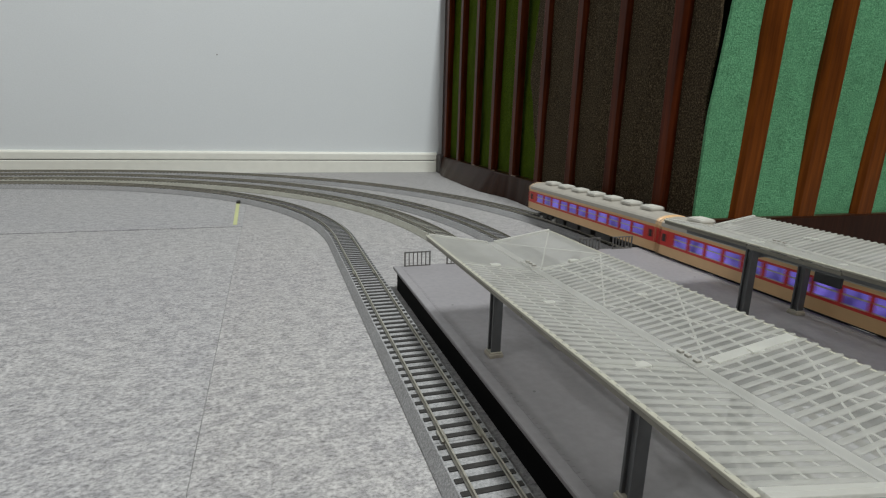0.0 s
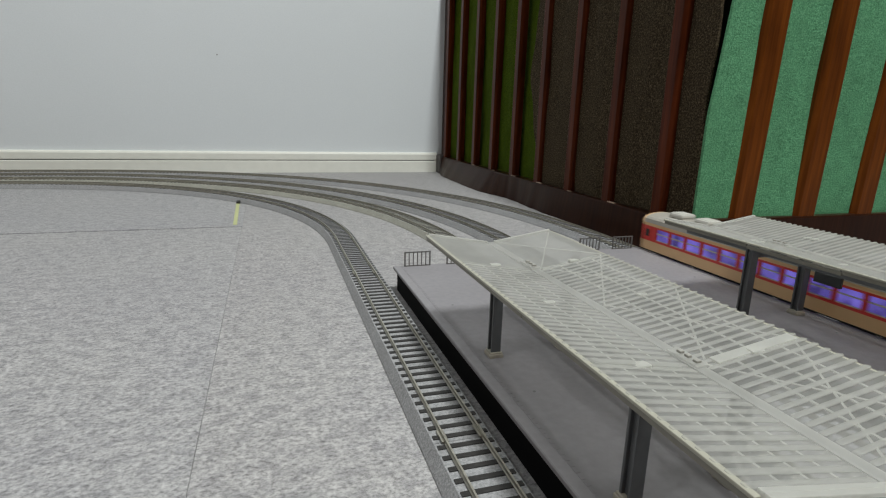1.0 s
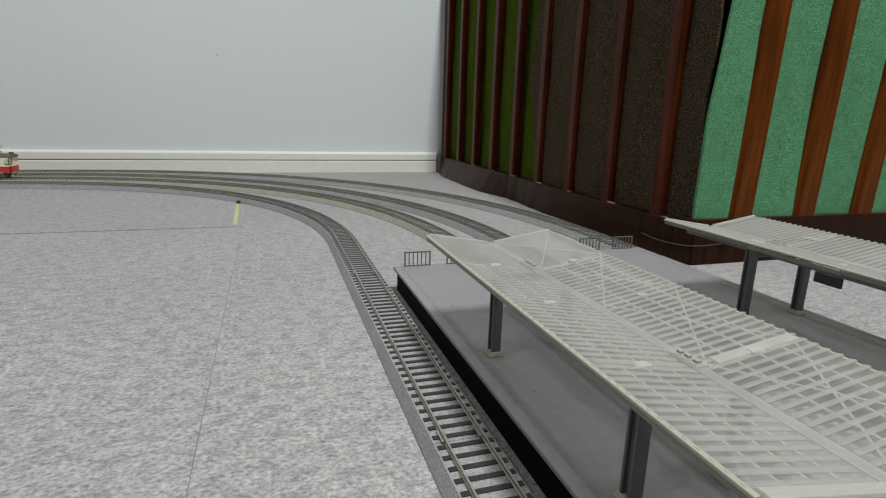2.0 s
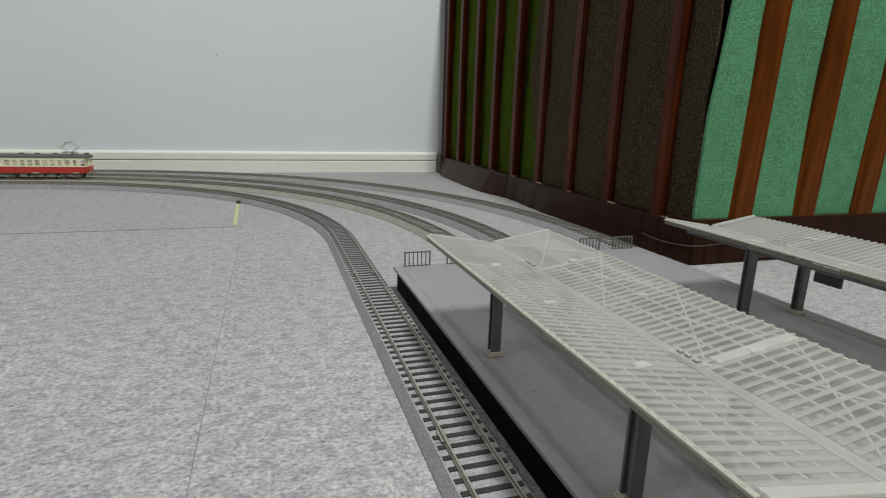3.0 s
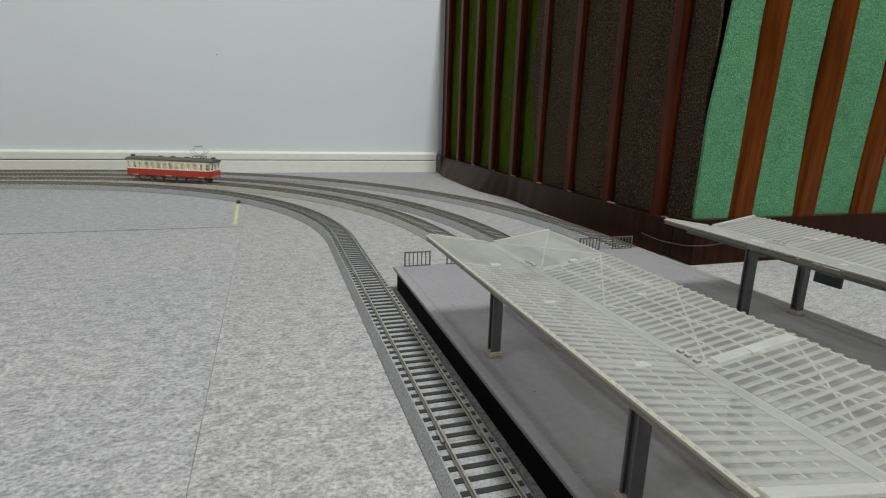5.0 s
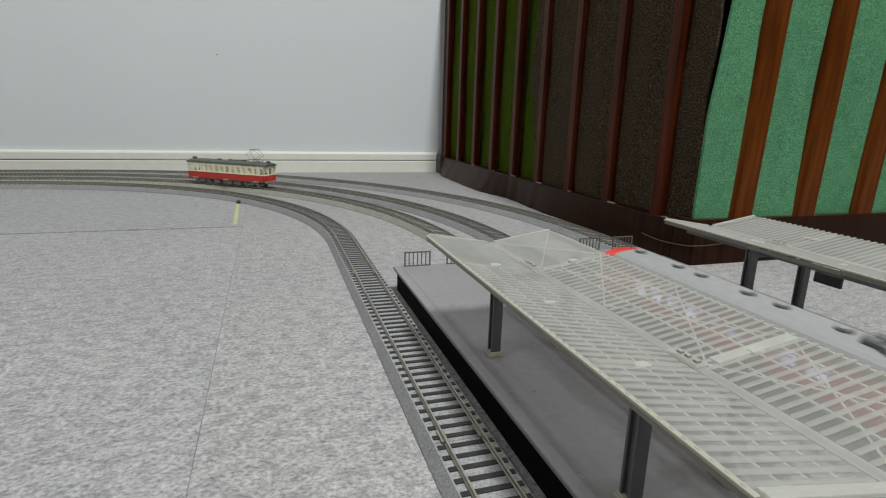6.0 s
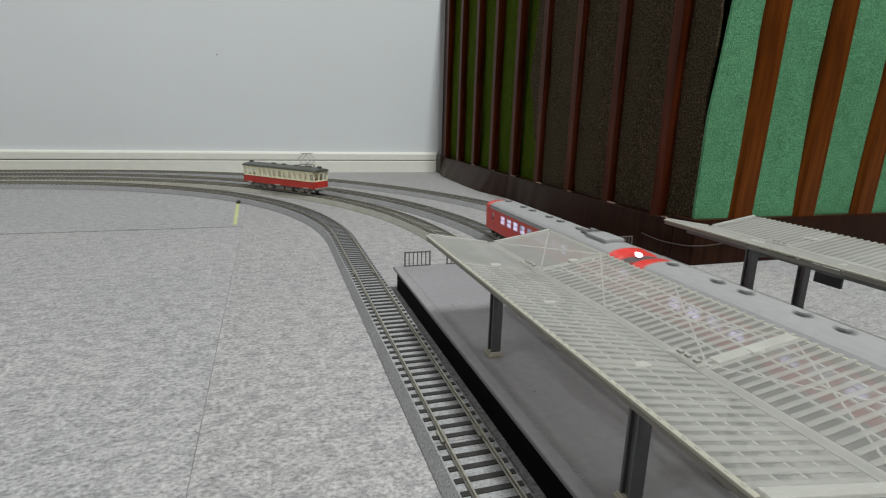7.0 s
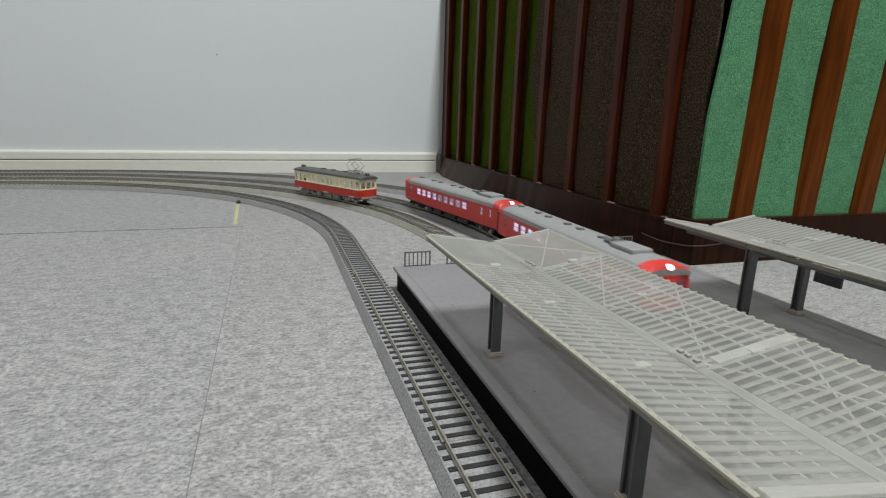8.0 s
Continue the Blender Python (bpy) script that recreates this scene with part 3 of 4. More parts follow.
    part("gutter", box(bmesh.new(), cx - 2.4, cx + 2.4, y0, y1, valley - 1.6, valley + 0.4, bevel=0.6), FROSTED_LATTICE, c, "milky white valley gutter")
    for y in posts_at:
        part("gutter_box", box(bmesh.new(), cx - 2.6, cx + 2.6, y - 1, y + 13, valley + 0.5, valley + 1.5, bevel=0.5), FROSTED_RIB, c)
        for dy, r in ((1.5, 1.0), (5.5, 0.8), (9.0, 0.9)):
            part("drain_block", box(bmesh.new(), cx - r, cx + r, y + dy - 1, y + dy + 1, valley + 1.2, valley + 2.3, bevel=0.3), DRAIN, c, "small grey drain fitting")
    for y in post_y:
        for dx in (-post_x, post_x):
            x = cx + dx + post_c
            z1 = valley + (edge - valley) * post_x / half - 2.2
            bm = bmesh.new()
            box(bm, x - 2.6, x + 2.6, y - 2.7, y - 1.5, TOP, z1, bevel=0.25)
            box(bm, x - 2.6, x + 2.6, y + 1.5, y + 2.7, TOP, z1, bevel=0.25)
            box(bm, x - 1.2, x + 1.2, y - 1.8, y + 1.8, TOP, z1)
            post = part("post", bm, POST_GREY, c, "dark grey H-section post")
            bm = bmesh.new()
            box(bm, x - 3.8, x + 3.8, y - 3.9, y + 3.9, TOP, TOP + 2.0, bevel=0.4)
            box(bm, x - 3.3, x + 3.3, y - 3.4, y + 3.4, TOP + 1.8, TOP + 3.0, bevel=0.4)
            part("plinth", bm, PLINTH, c, "beige post foot")
        part("under_beam", box(bmesh.new(), cx + post_c - post_x - 2, cx + post_c + post_x + 2, y - 1.2, y + 1.2, valley - 6.0, valley - 2.2, bevel=0.4), POST_GREY, c)
    for dx in (-post_x, post_x):
        part("long_beam", box(bmesh.new(), cx + dx - 1.2, cx + dx + 1.2, y0 + 4, y1 - 4, valley - 3.4, valley - 0.9, bevel=0.3), POST_GREY, c)
    return c


for n in range(2):
    y1 = 301.0 - 234.5 * n
    build_canopy(127.2, 40.6, y1 - 234, y1, (y1 - 60.4, y1 - 175), 20.2, (y1 - 60, y1 - 175), bare=53 if n == 0 else 0)
for n in range(2):
    y1 = 316.0 - 234.5 * n
    build_canopy(308.0, 41.0, y1 - 234, y1, (y1 - 64, y1 - 181), 22.8, (y1 - 64, y1 - 181), bare=0, post_c=-4.0, lift=1.2, dense=True)

sign = thing("hanging_sign", "dark station sign hanging below a canopy", "sign", m=mm(300, 216, 0))
part("board", box(bmesh.new(), -1.0, 1.0, -8, 8, 51.5, 57.5, bevel=0.3), SIGN_DARK, sign)
for u in (-6, 6):
    part("hanger", rod(bmesh.new(), (0, u, 57.3), (0, u, 62.2), 0.4), SIGN_DARK, sign)

# ---- small things on the carpet ----
tape = tagged(new("tape_strip", mesh_of("tape_strip", box(bmesh.new(), -2.4, 2.4, -80, 80, 0.0, 0.35, bevel=0.1), TAPE)), "strip of yellow-green tape stuck on the carpet", "tape")
tape.matrix_basis = mm(-45.5, 780.8, 0.2, 0, 0, 1.4)
cap = tagged(new("cable_plug", mesh_of("cable_plug", box(bmesh.new(), -2.8, 2.8, -5, 5, 0.0, 4, bevel=0.8), UNDER)), "tiny black plug at the end of the tape", "plug")
cap.matrix_basis = mm(-46.9, 865.6, 0)


nail = tagged(new("nail", mesh_of("nail", rod(bmesh.new(), (0, -1.5, 0), (0, 3, 0), 1.3, sides=10), VENT)), "tiny dark nail head in the white wall", "nail")
nail.matrix_basis = mm(-94.4, 1298, 246.8)


def build_cable():
    pts = [(393.6, 500, 17), (393.6, 470, 15.5), (393.6, 442, 17.5), (393.4, 424, 20), (397, 421.2, 20.5), (422, 421.6, 21), (450, 421.6, 24), (490, 421.6, 32)]
    curve = bpy.data.curves.new("cable", "CURVE")
    curve.dimensions, curve.bevel_depth, curve.bevel_resolution = "3D", 0.0006, 2
    sp = curve.splines.new("BEZIER")
    sp.bezier_points.add(len(pts) - 1)
    for bp, q in zip(sp.bezier_points, pts):
        bp.co = [v / 1000 for v in q]
        bp.handle_left_type = bp.handle_right_type = "AUTO"
    curve.materials.append(CABLE)
    tagged(new("cable", curve), "thin grey cable along the partition's bottom rail", "cable")


build_cable()

# ---- trains: +x runs away from the camera along the track, z = 0 on the rail head ----


def shell(bm, length, half, z0, z_belt, z_top, eaves, windows, colors, thick=1.3):
    """Two side walls with real window openings: sill band, head band and the pillars between.
    colors: material slots of (below belt, window band, above windows)."""
    low, mid, high = colors
    w0, w1 = windows["z"]
    for sy in (-1, 1):
        ya, yb = sorted((sy * half, sy * (half - thick)))
        box(bm, -length / 2, length / 2, ya, yb, z0, z_belt, low)
        if w0 > z_belt:
            box(bm, -length / 2, length / 2, ya, yb, z_belt, w0, mid)
        box(bm, -length / 2, length / 2, ya, yb, w1, z_top, mid)
        if eaves > z_top:
            box(bm, -length / 2, length / 2, ya, yb, z_top, eaves, high)
        edges = [-length / 2]
        for u0, u1 in windows["u"]:
            edges += [u0, u1]
        edges.append(length / 2)
        for i in range(0, len(edges), 2):
            if edges[i + 1] - edges[i] > 0.2:
                box(bm, edges[i], edges[i + 1], ya, yb, w0, w1, mid)


def roof_mesh(length, half, z0, z1, over=0.4, taper=0.0, ends=0.0, cab=16.0):
    """An arched roof; the last stretch of each end may droop."""
    bm = bmesh.new()
    n = 12
    stations = [-length / 2, -length / 2 + 1.2, -length / 2 + cab, length / 2 - cab, length / 2 - 1.2, length / 2]
    rows = []
    for x in stations:
        drop = taper if abs(x) > length / 2 - 1 else (taper * 0.35 if abs(x) > length / 2 - 4 else 0)
        row = []
        for i in range(n + 1):
            a = math.pi * i / n
            y = math.cos(a) * (half + over)
            lift = abs(math.sin(a)) ** 0.62
            row.append(bm.verts.new((x, y, z0 + (z1 - z0 - drop) * lift)))
        rows.append(row)
    for r0, r1 in zip(rows, rows[1:]):
        for i in range(n):
            f = bm.faces.new((r0[i], r0[i + 1], r1[i + 1], r1[i]))
            if ends and min(abs(r0[0].co.x), abs(r1[0].co.x)) > length / 2 - cab - 0.5 and r0[0].co.x * r1[0].co.x > 0:
                f.material_index = 1
    for r in (rows[0], rows[-1]):
        bm.faces.new(r)
    for r0, r1 in zip(rows, rows[1:]):
        bm.faces.new((r0[0], r1[0], r1[n], r0[n]))
    bmesh.ops.recalc_face_normals(bm, faces=bm.faces[:])
    return bm


def bogie(parent, x, gauge_half, span, frame_mat, radius=5.2):
    piv = new("bogie")
    piv.parent = parent
    piv.matrix_basis = mm(x, 0, 0)
    bm = bmesh.new()
    for sy in (-1, 1):
        ya, yb = sorted((sy * 11.2, sy * 12.8))
        box(bm, -span / 2 - 4, span / 2 + 4, ya, yb, 4.2, 7.0, bevel=0.4)
        for u in (-span / 2, span / 2):
            box(bm, u - 2.6, u + 2.6, sorted((sy * 12.4, sy * 13.8))[0], sorted((sy * 12.4, sy * 13.8))[1], 3.2, 7.6, bevel=0.5)
        box(bm, -4.5, 4.5, sorted((sy * 12.4, sy * 13.8))[0], sorted((sy * 12.4, sy * 13.8))[1], 2.6, 8.2, bevel=0.6)
    box(bm, -4, 4, -11.5, 11.5, 5.0, 8.9)
    part("bogie_frame", bm, frame_mat, piv)
    for u in (-span / 2, span / 2):
        bm = bmesh.new()
        for sy in (-1, 1):
            rod(bm, (u, sy * 7.2, radius), (u, sy * 9.6, radius), radius, sides=20)
            rod(bm, (u, sy * 6.7, radius), (u, sy * 7.3, radius), radius + 0.7, sides=20)
        rod(bm, (u, -7, radius), (u, 7, radius), 1.0)
        part("wheelset", bm, STEEL, piv, "steel wheels on an axle")
    return piv


def rounded_end(bm, x, half, z0, z1, z_roof, thick, sx, mat_of):
    """End wall in horizontal bands with a slight bow."""
    n = 10
    for za, zb, mat in mat_of:
        for i in range(n):
            y0, y1 = -half + 2 * half * i / n, -half + 2 * half * (i + 1) / n
            m = (y0 + y1) / 2 / half
            d = x - sx * 2.2 * m * m
            box(bm, min(d, d - sx * thick), max(d, d - sx * thick), y0, y1, za, zb, mat)


def build_cream_car(name_label):
    L, H = 250.0, 17.6
    car = thing("train_car", name_label, "train", "express train cars")
    wins = [(-104.8 + i * 19.2, -104.8 + i * 19.2 + 15.8) for i in range(11)]
    bm = bmesh.new()
    shell(bm, L - 2, H, 10.5, 19.0, 33.2, 36.0, {"u": wins, "z": (21.0, 31.6)}, (0, 1, 0))
    for sx in (-1, 1):
        rounded_end(bm, sx * (L / 2 - 1), H, 10.5, 36, 45, 1.4, sx, [(10.5, 36.0, 0)])
    # rain strip and belt line
    for sy in (-1, 1):
        box(bm, -L / 2 + 2, L / 2 - 2, min(sy * H, sy * (H + 0.35)), max(sy * H, sy * (H + 0.35)), 35.2, 35.9, 0)
    part("body", bm, [CREAM, TRAIN_RED], car, "cream body with a crimson window band")
    part("roof", roof_mesh(L - 1.5, H, 35.9, 45.0, taper=2.5, ends=1, cab=3.0), [ROOF_LIGHT, CREAM], car, "light grey arched roof", smooth=False)
    for i in range(7):
        x = -93 + i * 31.0
        bm = box(bmesh.new(), x - 8.4, x + 8.4, -8.0, 8.0, 43.6, 48.2, bevel=2.0)
        ac = part("roof_cooler", bm, COOLER, car, "rounded light grey roof cooler")
        part("cooler_grille", box(bmesh.new(), x - 6.5, x + 6.5, -5.6, 5.6, 48.1, 48.5, bevel=0.3), COOLER, ac)
    pane = mesh_of("window", box(bmesh.new(), -8.0, 8.0, -0.3, 0.3, 20.9, 31.7), GLASS)
    sash = bmesh.new()
    box(sash, -7.9, 7.9, -0.4, 0.4, 26.9, 27.9)
    box(sash, -7.9, 7.9, -0.4, 0.4, 21.0, 21.7)
    sash = mesh_of("window_sash", sash, COOLER)
    for u0, u1 in wins:
        for sy in (-1, 1):
            w = share("window", pane, car, mm((u0 + u1) / 2, sy * (H - 0.8), 0))
            w.visible_shadow = False
            share("window_sash", sash, w, mm(0, sy * 0.25, 0))
    # lit cabin: one glowing box behind the windows stands in for the lights
    part("cabin_lining", box(bmesh.new(), -L / 2 + 6, L / 2 - 6, -10.5, 10.5, 17.5, 35.0), BLUE_GLOW, car, "violet-blue self-glowing cabin lining")
    for x in (-115.5, 115.5):
        for sy in (-1, 1):
            door = part("door", box(bmesh.new(), x - 4.6, x + 4.6, sy * H - 0.25, sy * H + 0.25, 19.4, 33, bevel=0.3), TRAIN_RED, car, "crimson passenger door")
            part("door_window", box(bmesh.new(), x - 2.6, x + 2.6, sy * H - 0.4, sy * H + 0.4, 23, 30, bevel=0.3), UNDER, door)
    part("underframe", box(bmesh.new(), -L / 2 + 3, L / 2 - 3, -15, 15, 8.6, 10.8), UNDER, car)
    for x, w in ((-40, 26), (-8, 20), (20, 24), (46, 16)):
        for sy in (-1, 1):
            part("equipment_box", box(bmesh.new(), x - w / 2, x + w / 2, min(sy * 7, sy * 15.4), max(sy * 7, sy * 15.4), 2.6, 9.4, bevel=0.5), UNDER, car)
    bogie(car, -87, 8, 26, UNDER), bogie(car, 87, 8, 26, UNDER)
    for sx in (-1, 1):
        part("coupler", box(bmesh.new(), min(sx * 120, sx * 125.6), max(sx * 120, sx * 125.6), -1.5, 1.5, 5.4, 7.6, bevel=0.3), UNDER, car)
        part("gangway", box(bmesh.new(), min(sx * 123.6, sx * 125.4), max(sx * 123.6, sx * 125.4), -5.4, 5.4, 9, 33, bevel=0.5), VENT, car)
    return car


def build_red_car(label):
    L, H = 259.0, 17.6
    car = thing("train_car", label, "train", "red diesel train cars")
    spec = [(-110, 3.6), (-91, 5.0)] + [(-50 + 16.4 * i, 11.6) for i in range(9)] + [(108, 5.0)]
    bm = bmesh.new()
    wins = [(u - w / 2, u + w / 2) for u, w in spec]
    shell(bm, L - 4, H, 10.5, 20.0, 35.0, 36.0, {"u": wins, "z": (22.4, 32.2)}, (0, 0, 0))
    for sx in (-1, 1):
        rounded_end(bm, sx * (L / 2 - 0.8), H, 10.5, 36, 45, 1.6, sx, [(10.5, 24.5, 0), (32.5, 36.5, 0)])
        # end pillars round three windscreens
        for y0, y1 in ((-H, -15.2), (-6.4, -5.0), (5.0, 6.4), (15.2, H)):
            box(bm, min(sx * 125.6, sx * 128.2), max(sx * 125.6, sx * 128.2), y0, y1, 24.5, 32.5, 0)
        for sy in (-1, 1):
            box(bm, min(sx * (L / 2 - 16), sx * (L / 2 - 2)), max(sx * (L / 2 - 16), sx * (L / 2 - 2)), min(sy * (H - 1.3), sy * H), max(sy * (H - 1.3), sy * H), 35.5, 36.2, 0)
    part("body", bm, DIESEL_RED, car, "vermilion painted body")
    part("roof", roof_mesh(L - 2, H, 35.9, 45.0, taper=3.5, ends=1, cab=13.0), [ROOF_GREY, DIESEL_RED], car, "grey roof with vermilion cab ends")
    for sx in (-1, 1):
        part("windscreen", box(bmesh.new(), min(sx * 126, sx * 126.6), max(sx * 126, sx * 126.6), -15.2, 15.2, 24.4, 32.6), GLASS, car).visible_shadow = False
        lamp = part("headsign_box", box(bmesh.new(), min(sx * 122, sx * 128.6), max(sx * 122, sx * 128.6), -5.0, 5.0, 38.5, 43.6, bevel=2.2), DIESEL_RED, car)
        if sx < 0:
            bm = bmesh.new()
            bmesh.ops.create_uvsphere(bm, u_segments=16, v_segments=10, radius=1.0, matrix=Matrix.Translation((-126.6, 0, 42.0)) @ Matrix.Diagonal((2.7, 3.7, 2.2, 1)))
            part("headsign_lamp", bm, SIGN_GLOW, lamp, "bright white lit headsign", smooth=True)
    # ventilators in a staggered row, and the cooling unit
    for i, x in enumerate((-46, -12, 10, 46, 67, 107)):
        y = 0.0
        bm = bmesh.new()
        rod(bm, (x, y, 43.8), (x, y, 46.2), 3.6, sides=16)
        bmesh.ops.scale(bm, vec=(1.25, 1, 1), verts=bm.verts[:], space=Matrix.Translation((-x, -y, 0)))
        v = part("ventilator", bm, VENT, car, "dark oval roof ventilator")
        bm = bmesh.new()
        rod(bm, (x, y, 46.1), (x, y, 46.9), 3.0, sides=16)
        part("ventilator_cap", bm, ROOF_GREY, v)
    unit = part("cooling_unit", box(bmesh.new(), -98, -70, -9.5, 9.5, 42.6, 48.0, bevel=1.8), ROOF_GREY, car, "grey box-shaped roof cooling unit")
    part("unit_grille", box(bmesh.new(), -69.8, -66.5, -8, 8, 43.5, 47.6, bevel=0.6), VENT, unit)
    for y in (-4, 4):
        part("exhaust_drum", rod(bmesh.new(), (-66, y, 46.2), (-58, y, 46.2), 2.6, sides=14), VENT, unit)
    part("whistle", rod(bmesh.new(), (-64, -6, 44), (-64, -6, 48), 1.0), VENT, car)
    for i, (u, w) in enumerate(spec):
        for sy in (-1, 1):
            g = part("window", box(bmesh.new(), u - w / 2 - 0.1, u + w / 2 + 0.1, sy * (H - 0.8) - 0.3, sy * (H - 0.8) + 0.3, 22.3, 32.3), GLASS, car)
            g.visible_shadow = False
            bm = bmesh.new()
            for z in (22.6, 27.4, 31.8):
                box(bm, u - w / 2, u + w / 2, sy * (H - 0.55) - 0.25, sy * (H - 0.55) + 0.25, z - 0.35, z + 0.35)
            for e in (-1, 1):
                box(bm, u + e * (w / 2 - 0.35) - 0.35, u + e * (w / 2 - 0.35) + 0.35, sy * (H - 0.55) - 0.25, sy * (H - 0.55) + 0.25, 22.4, 32.2)
            part("window_frame", bm, PANTO, g, "aluminium window frame")
    for x in (-91, 108):
        for sy in (-1, 1):
            part("door", box(bmesh.new(), x - 6.5, x + 6.5, sy * H - 0.2, sy * H + 0.25, 11.5, 22.2, bevel=0.25), DIESEL_RED, car, "vermilion sliding door")
    # glowing box close behind the windows in place of cabin lights
    part("cabin_lining", box(bmesh.new(), -112, 112, -10.5, 10.5, 18, 35.0), WHITE_GLOW, car, "cool white self-glowing cabin lining")
    part("underframe", box(bmesh.new(), -L / 2 + 4, L / 2 - 4, -15, 15, 8.6, 10.8), UNDER, car)
    for x, w in ((-44, 26), (-10, 30), (26, 22), (50, 14)):
        for sy in (-1, 1):
            part("equipment_box", box(bmesh.new(), x - w / 2, x + w / 2, min(sy * 6, sy * 15.6), max(sy * 6, sy * 15.6), 2.4, 9.4, bevel=0.5), UNDER, car)
    bogie(car, -90, 8, 26, UNDER), bogie(car, 90, 8, 26, UNDER)
    for sx in (-1, 1):
        part("coupler", box(bmesh.new(), min(sx * 125, sx * 131), max(sx * 125, sx * 131), -1.5, 1.5, 5.2, 7.6, bevel=0.3), UNDER, car)
        part("snow_plough", box(bmesh.new(), min(sx * 124, sx * 126), max(sx * 124, sx * 126), -11, 11, 2.0, 6.0, bevel=0.4), UNDER, car)
        part("gangway_door", box(bmesh.new(), min(sx * 128.2, sx * 129.2), max(sx * 128.2, sx * 129.2), -4.6, 4.6, 9, 33, bevel=0.4), DIESEL_RED, car)
    # true length over couplers
    stretch = 245.0 / 259.0
    for o in car.children:
        if o.type == "EMPTY":
            o.matrix_basis = mm(o.matrix_basis.translation.x * 1000 * stretch, 0, 0)
            continue
        for p in (o, *o.children):
            p.data.transform(Matrix.Diagonal((stretch, 0.95, 0.895, 1)))
    return car


def build_small_car():
    L, H = 163.0, 16.0
    car = thing("electric_railcar", "small red and ivory electric railcar with raised pantograph", "train")
    spec = [(-74, 6.4)] + [(-62, 5.0)] + [(-50 + 11.4 * i, 7.4) for i in range(10)] + [(64, 5.0), (75, 5.0)]
    wins = [(u - w / 2, u + w / 2) for u, w in spec]
    bm = bmesh.new()
    shell(bm, L - 4, H, 9.6, 20.6, 35.0, 35.6, {"u": wins, "z": (22.0, 32.0)}, (0, 1, 1))
    for sx in (-1, 1):
        rounded_end(bm, sx * (L / 2 - 0.8), H, 9.6, 36, 43, 1.5, sx, [(9.6, 20.6, 0), (20.6, 22.4, 1), (32.2, 36.0, 1)])
        for y0, y1 in ((-H, -13.4), (-5.4, -4.2), (4.2, 5.4), (13.4, H)):
            d = 79.0 if abs(y0) > 8 else 80.6
            box(bm, min(sx * (d - 2), sx * d), max(sx * (d - 2), sx * d), y0, y1, 22.4, 32.2, 1)
    for sy in (-1, 1):
        box(bm, -L / 2 + 3, L / 2 - 3, min(sy * H, sy * (H + 0.4)), max(sy * H, sy * (H + 0.4)), 20.2, 21.0, 1)
    part("body", bm, [VERMILION, IVORY], car, "red body with ivory window band")
    part("roof", roof_mesh(L + 1, H, 35.6, 41.4, taper=2.6, over=0.5), ROOF_DARK, car, "dark grey roof")
    for sx in (-1, 1):
        part("windscreen", box(bmesh.new(), min(sx * 78, sx * 78.5), max(sx * 78, sx * 78.5), -13.4, 13.4, 22.3, 32.3), GLASS, car).visible_shadow = False
        part("headlight", rod(bmesh.new(), (sx * 74, 0, 42.0), (sx * 80.5, 0, 42.0), 2.1, sides=14), ROOF_DARK, car)
        part("coupler", box(bmesh.new(), min(sx * 78, sx * 86), max(sx * 78, sx * 86), -1.6, 1.6, 5, 7.4, bevel=0.3), UNDER_GREY, car)
        part("bumper_beam", box(bmesh.new(), min(sx * 79, sx * 82.4), max(sx * 79, sx * 82.4), -13.5, 13.5, 7.6, 10.4, bevel=0.5), UNDER_GREY, car)
        for sy in (-1, 1):
            part("tail_light", rod(bmesh.new(), (sx * 78.5, sy * 11.5, 17), (sx * 81.0, sy * 11.5, 17), 1.2, sides=10), TRAIN_RED, car)
    for u, w in spec:
        for sy in (-1, 1):
            g = part("window", box(bmesh.new(), u - w / 2 - 0.1, u + w / 2 + 0.1, sy * (H - 0.8) - 0.25, sy * (H - 0.8) + 0.25, 21.9, 32.1), GLASS, car)
            g.visible_shadow = False
            part("window_sash", box(bmesh.new(), u - w / 2, u + w / 2, sy * (H - 0.6) - 0.3, sy * (H - 0.6) + 0.3, 26.6, 27.4), IVORY, g)
    for x in (-62, 64):
        for sy in (-1, 1):
            part("door", box(bmesh.new(), x - 4.6, x + 4.6, sy * H - 0.2, sy * H + 0.2, 10.2, 20.5, bevel=0.2), VERMILION, car)
    # window brightness comes from this glowing box, not from a lamp
    part("cabin_lining", box(bmesh.new(), -58, 60, -8.0, 8.0, 12, 35.0), WARM_GLOW, car, "pale self-glowing cabin lining")
    for x in (-56, -28, 0, 24):
        part("roof_vent", box(bmesh.new(), x - 3.5, x + 3.5, -2.6, 2.6, 40.8, 43.0, bevel=0.7), ROOF_DARK, car)
    for x in (-62, 0, 64):
        for sy in (-1, 1):
            part("step", box(bmesh.new(), x - 5.5, x + 5.5, min(sy * 14, sy * 17), max(sy * 14, sy * 17), 8.6, 10.4, bevel=0.4), PLINTH, car)
    # raised pantograph
    px = -51
    panto = part("pantograph", box(bmesh.new(), px - 10, px + 10, -7, -5.8, 44.2, 45.2), PANTO, car, "raised metal pantograph")
    part("base_bar", box(bmesh.new(), px - 10, px + 10, 5.8, 7, 44.2, 45.2), PANTO, panto)
    for u in (-9, 9):
        for y in (-6.4, 6.4):
            part("insulator", rod(bmesh.new(), (px + u, y, 39.6), (px + u, y, 44.3), 1.1), PLINTH, panto)
        part("cross_bar", rod(bmesh.new(), (px + u, -6.4, 45), (px + u, 6.4, 45), 0.5), PANTO, panto)
    for y in (-5.5, 5.5):
        part("lower_arm", rod(bmesh.new(), (px - 3, y, 45), (px - 14.5, y * 0.9, 53), 0.42), PANTO, panto)
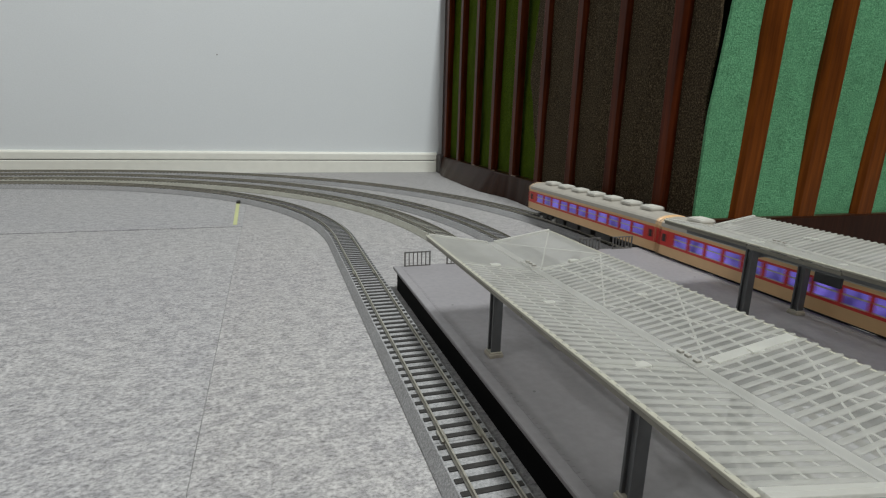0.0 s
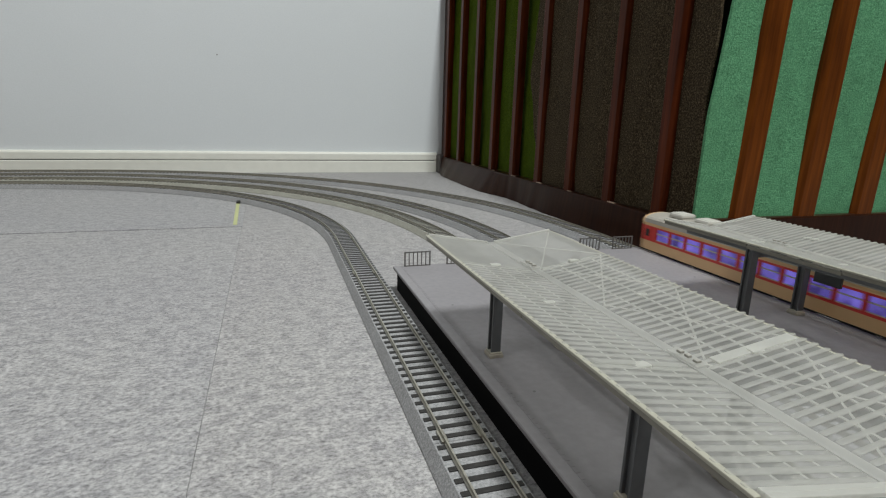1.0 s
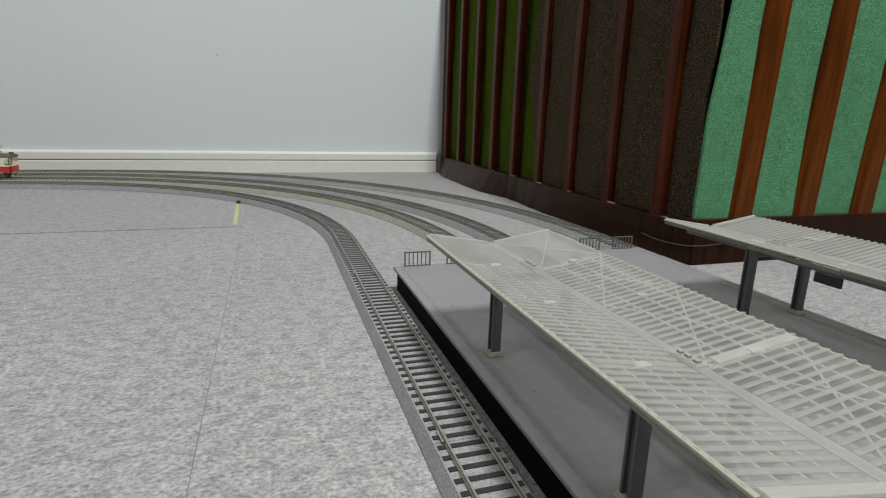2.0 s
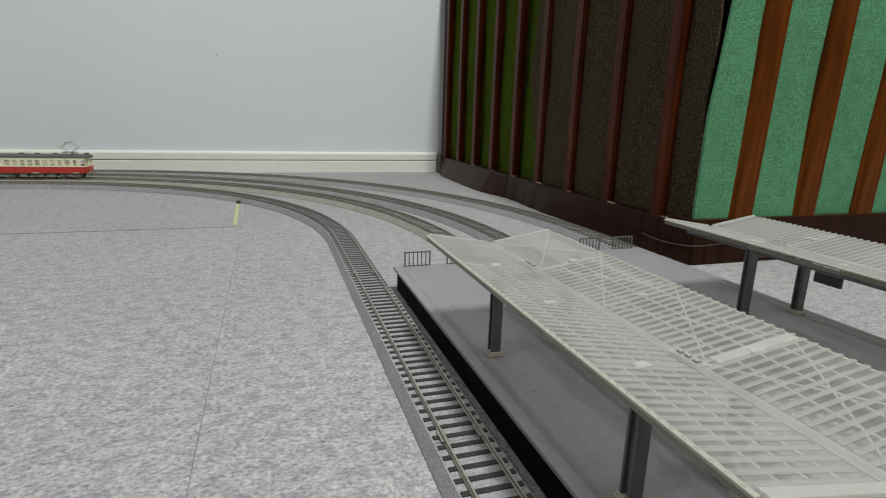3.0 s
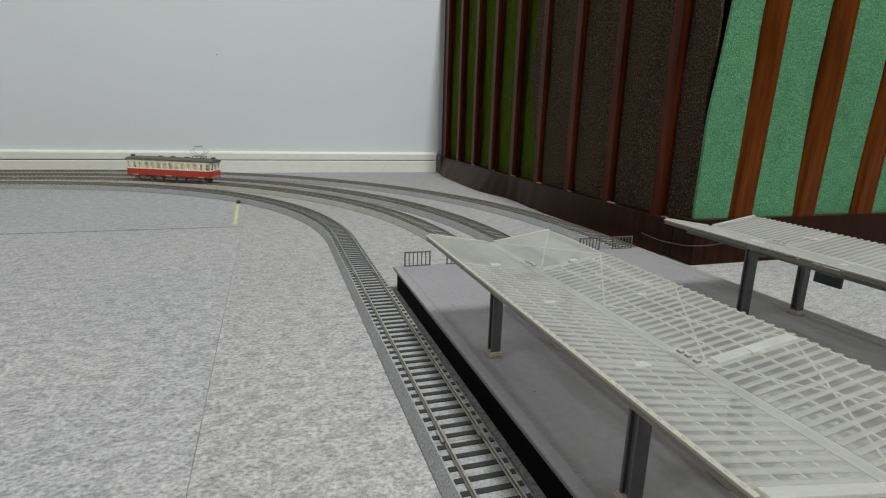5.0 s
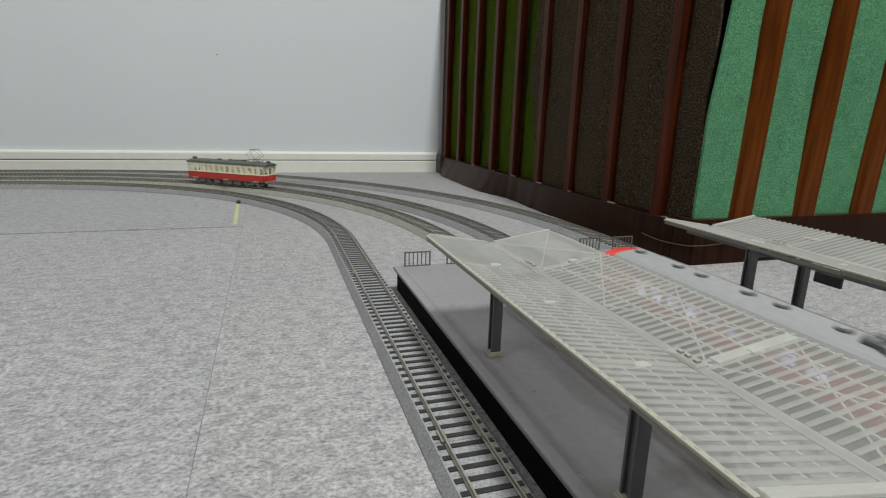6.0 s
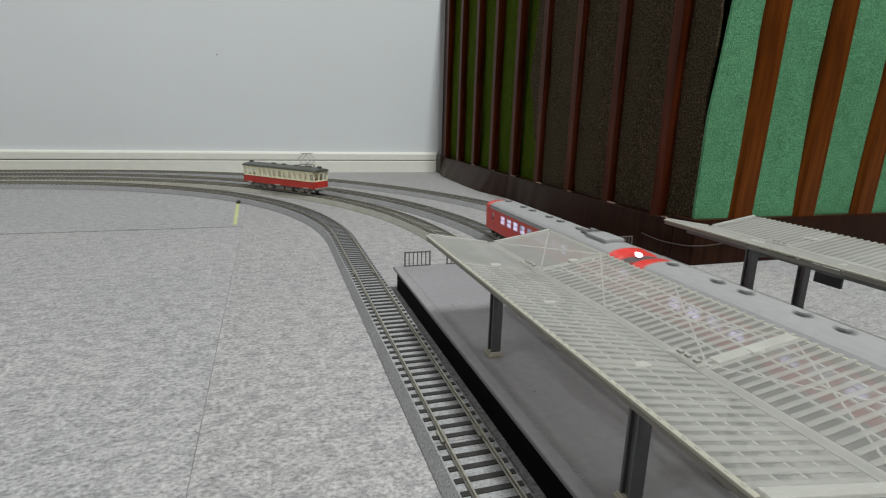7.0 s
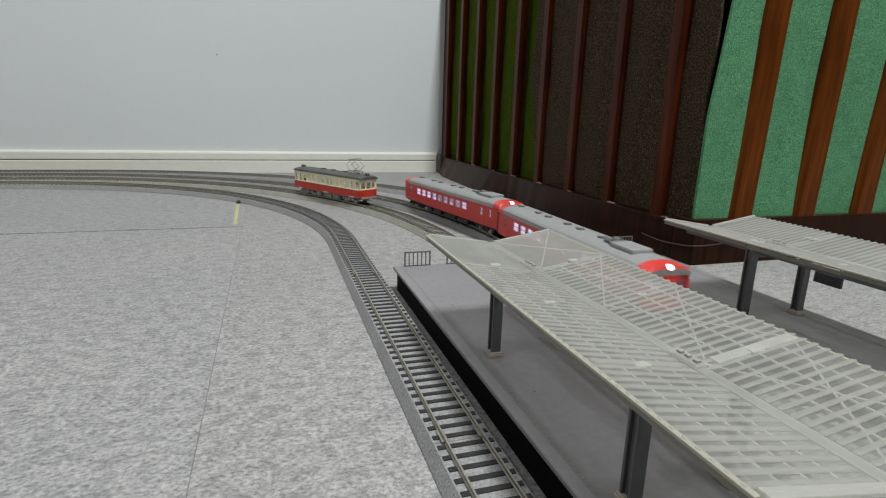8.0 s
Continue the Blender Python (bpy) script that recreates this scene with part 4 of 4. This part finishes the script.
        part("lower_arm", rod(bmesh.new(), (px + 3, y, 45), (px + 14.5, y * 0.9, 53), 0.42), PANTO, panto)
        part("upper_arm", rod(bmesh.new(), (px - 14.5, y * 0.9, 53), (px - 1.5, y * 0.75, 62), 0.38), PANTO, panto)
        part("upper_arm", rod(bmesh.new(), (px + 14.5, y * 0.9, 53), (px + 1.5, y * 0.75, 62), 0.38), PANTO, panto)
    for u in (-2, 2):
        part("collector_bar", rod(bmesh.new(), (px + u, -11, 62.3), (px + u, 11, 62.3), 0.55), PANTO, panto)
    part("underframe", box(bmesh.new(), -76, 76, -13.5, 13.5, 8.0, 9.9), UNDER_GREY, car)
    for x, w in ((-22, 14), (-2, 18), (20, 12)):
        for sy in (-1, 1):
            part("equipment_box", box(bmesh.new(), x - w / 2, x + w / 2, min(sy * 6, sy * 13.8), max(sy * 6, sy * 13.8), 2.2, 8.6, bevel=0.5), UNDER_GREY, car)
    bogie(car, -52, 8, 24, UNDER_GREY), bogie(car, 52, 8, 24, UNDER_GREY)
    return car


cream_tail = build_cream_car("cream and crimson express train car with roof coolers on track")
cream_next = build_cream_car("cream and crimson express train car beside the platform")
red_lead = build_red_car("vermilion diesel train car with grey roof, leading")
red_tail = build_red_car("vermilion diesel train car with lit headsign, trailing")
railcar = build_small_car()


def car_pose(k, s, bogie_half):
    a, b = on_track(k, s - bogie_half), on_track(k, s + bogie_half)
    return mm((a[0] + b[0]) / 2, (a[1] + b[1]) / 2, RAIL_TOP, 0, 0, math.degrees(math.atan2(b[1] - a[1], b[0] - a[0])))


def run_car(car, k, s_at, bogie_half):
    times = [0.25 * i for i in range(33)]
    walk(car, [(t, car_pose(k, s_at(t), bogie_half)) for t in times])
    # each bogie turns on its pivot to follow the rails
    for child in [c for c in car.children if c.name.startswith("bogie")]:
        x = child.matrix_basis.translation.x * 1000
        rows = []
        for t in times:
            m = car_pose(k, s_at(t), bogie_half)
            p = on_track(k, s_at(t) + x)
            head = math.atan2(p[3], p[2]) - m.to_euler().z
            rows.append((t, mm(x, 0, 0, 0, 0, math.degrees(head))))
        walk(child, rows)


def motions():
    run_car(cream_tail, 4, lambda t: 11.0 - 229.0 * t, 87)
    run_car(cream_next, 4, lambda t: 11.0 - 252.0 - 229.0 * t, 87)
    run_car(red_lead, 3, lambda t: -98.0 + 224.0 * (t - 7.0), 85)
    run_car(red_tail, 3, lambda t: -98.0 - 256.5 + 224.0 * (t - 7.0), 85)
    run_car(railcar, 2, lambda t: 333.0 + 117.2 * (8.0 - t), 52)


motions()
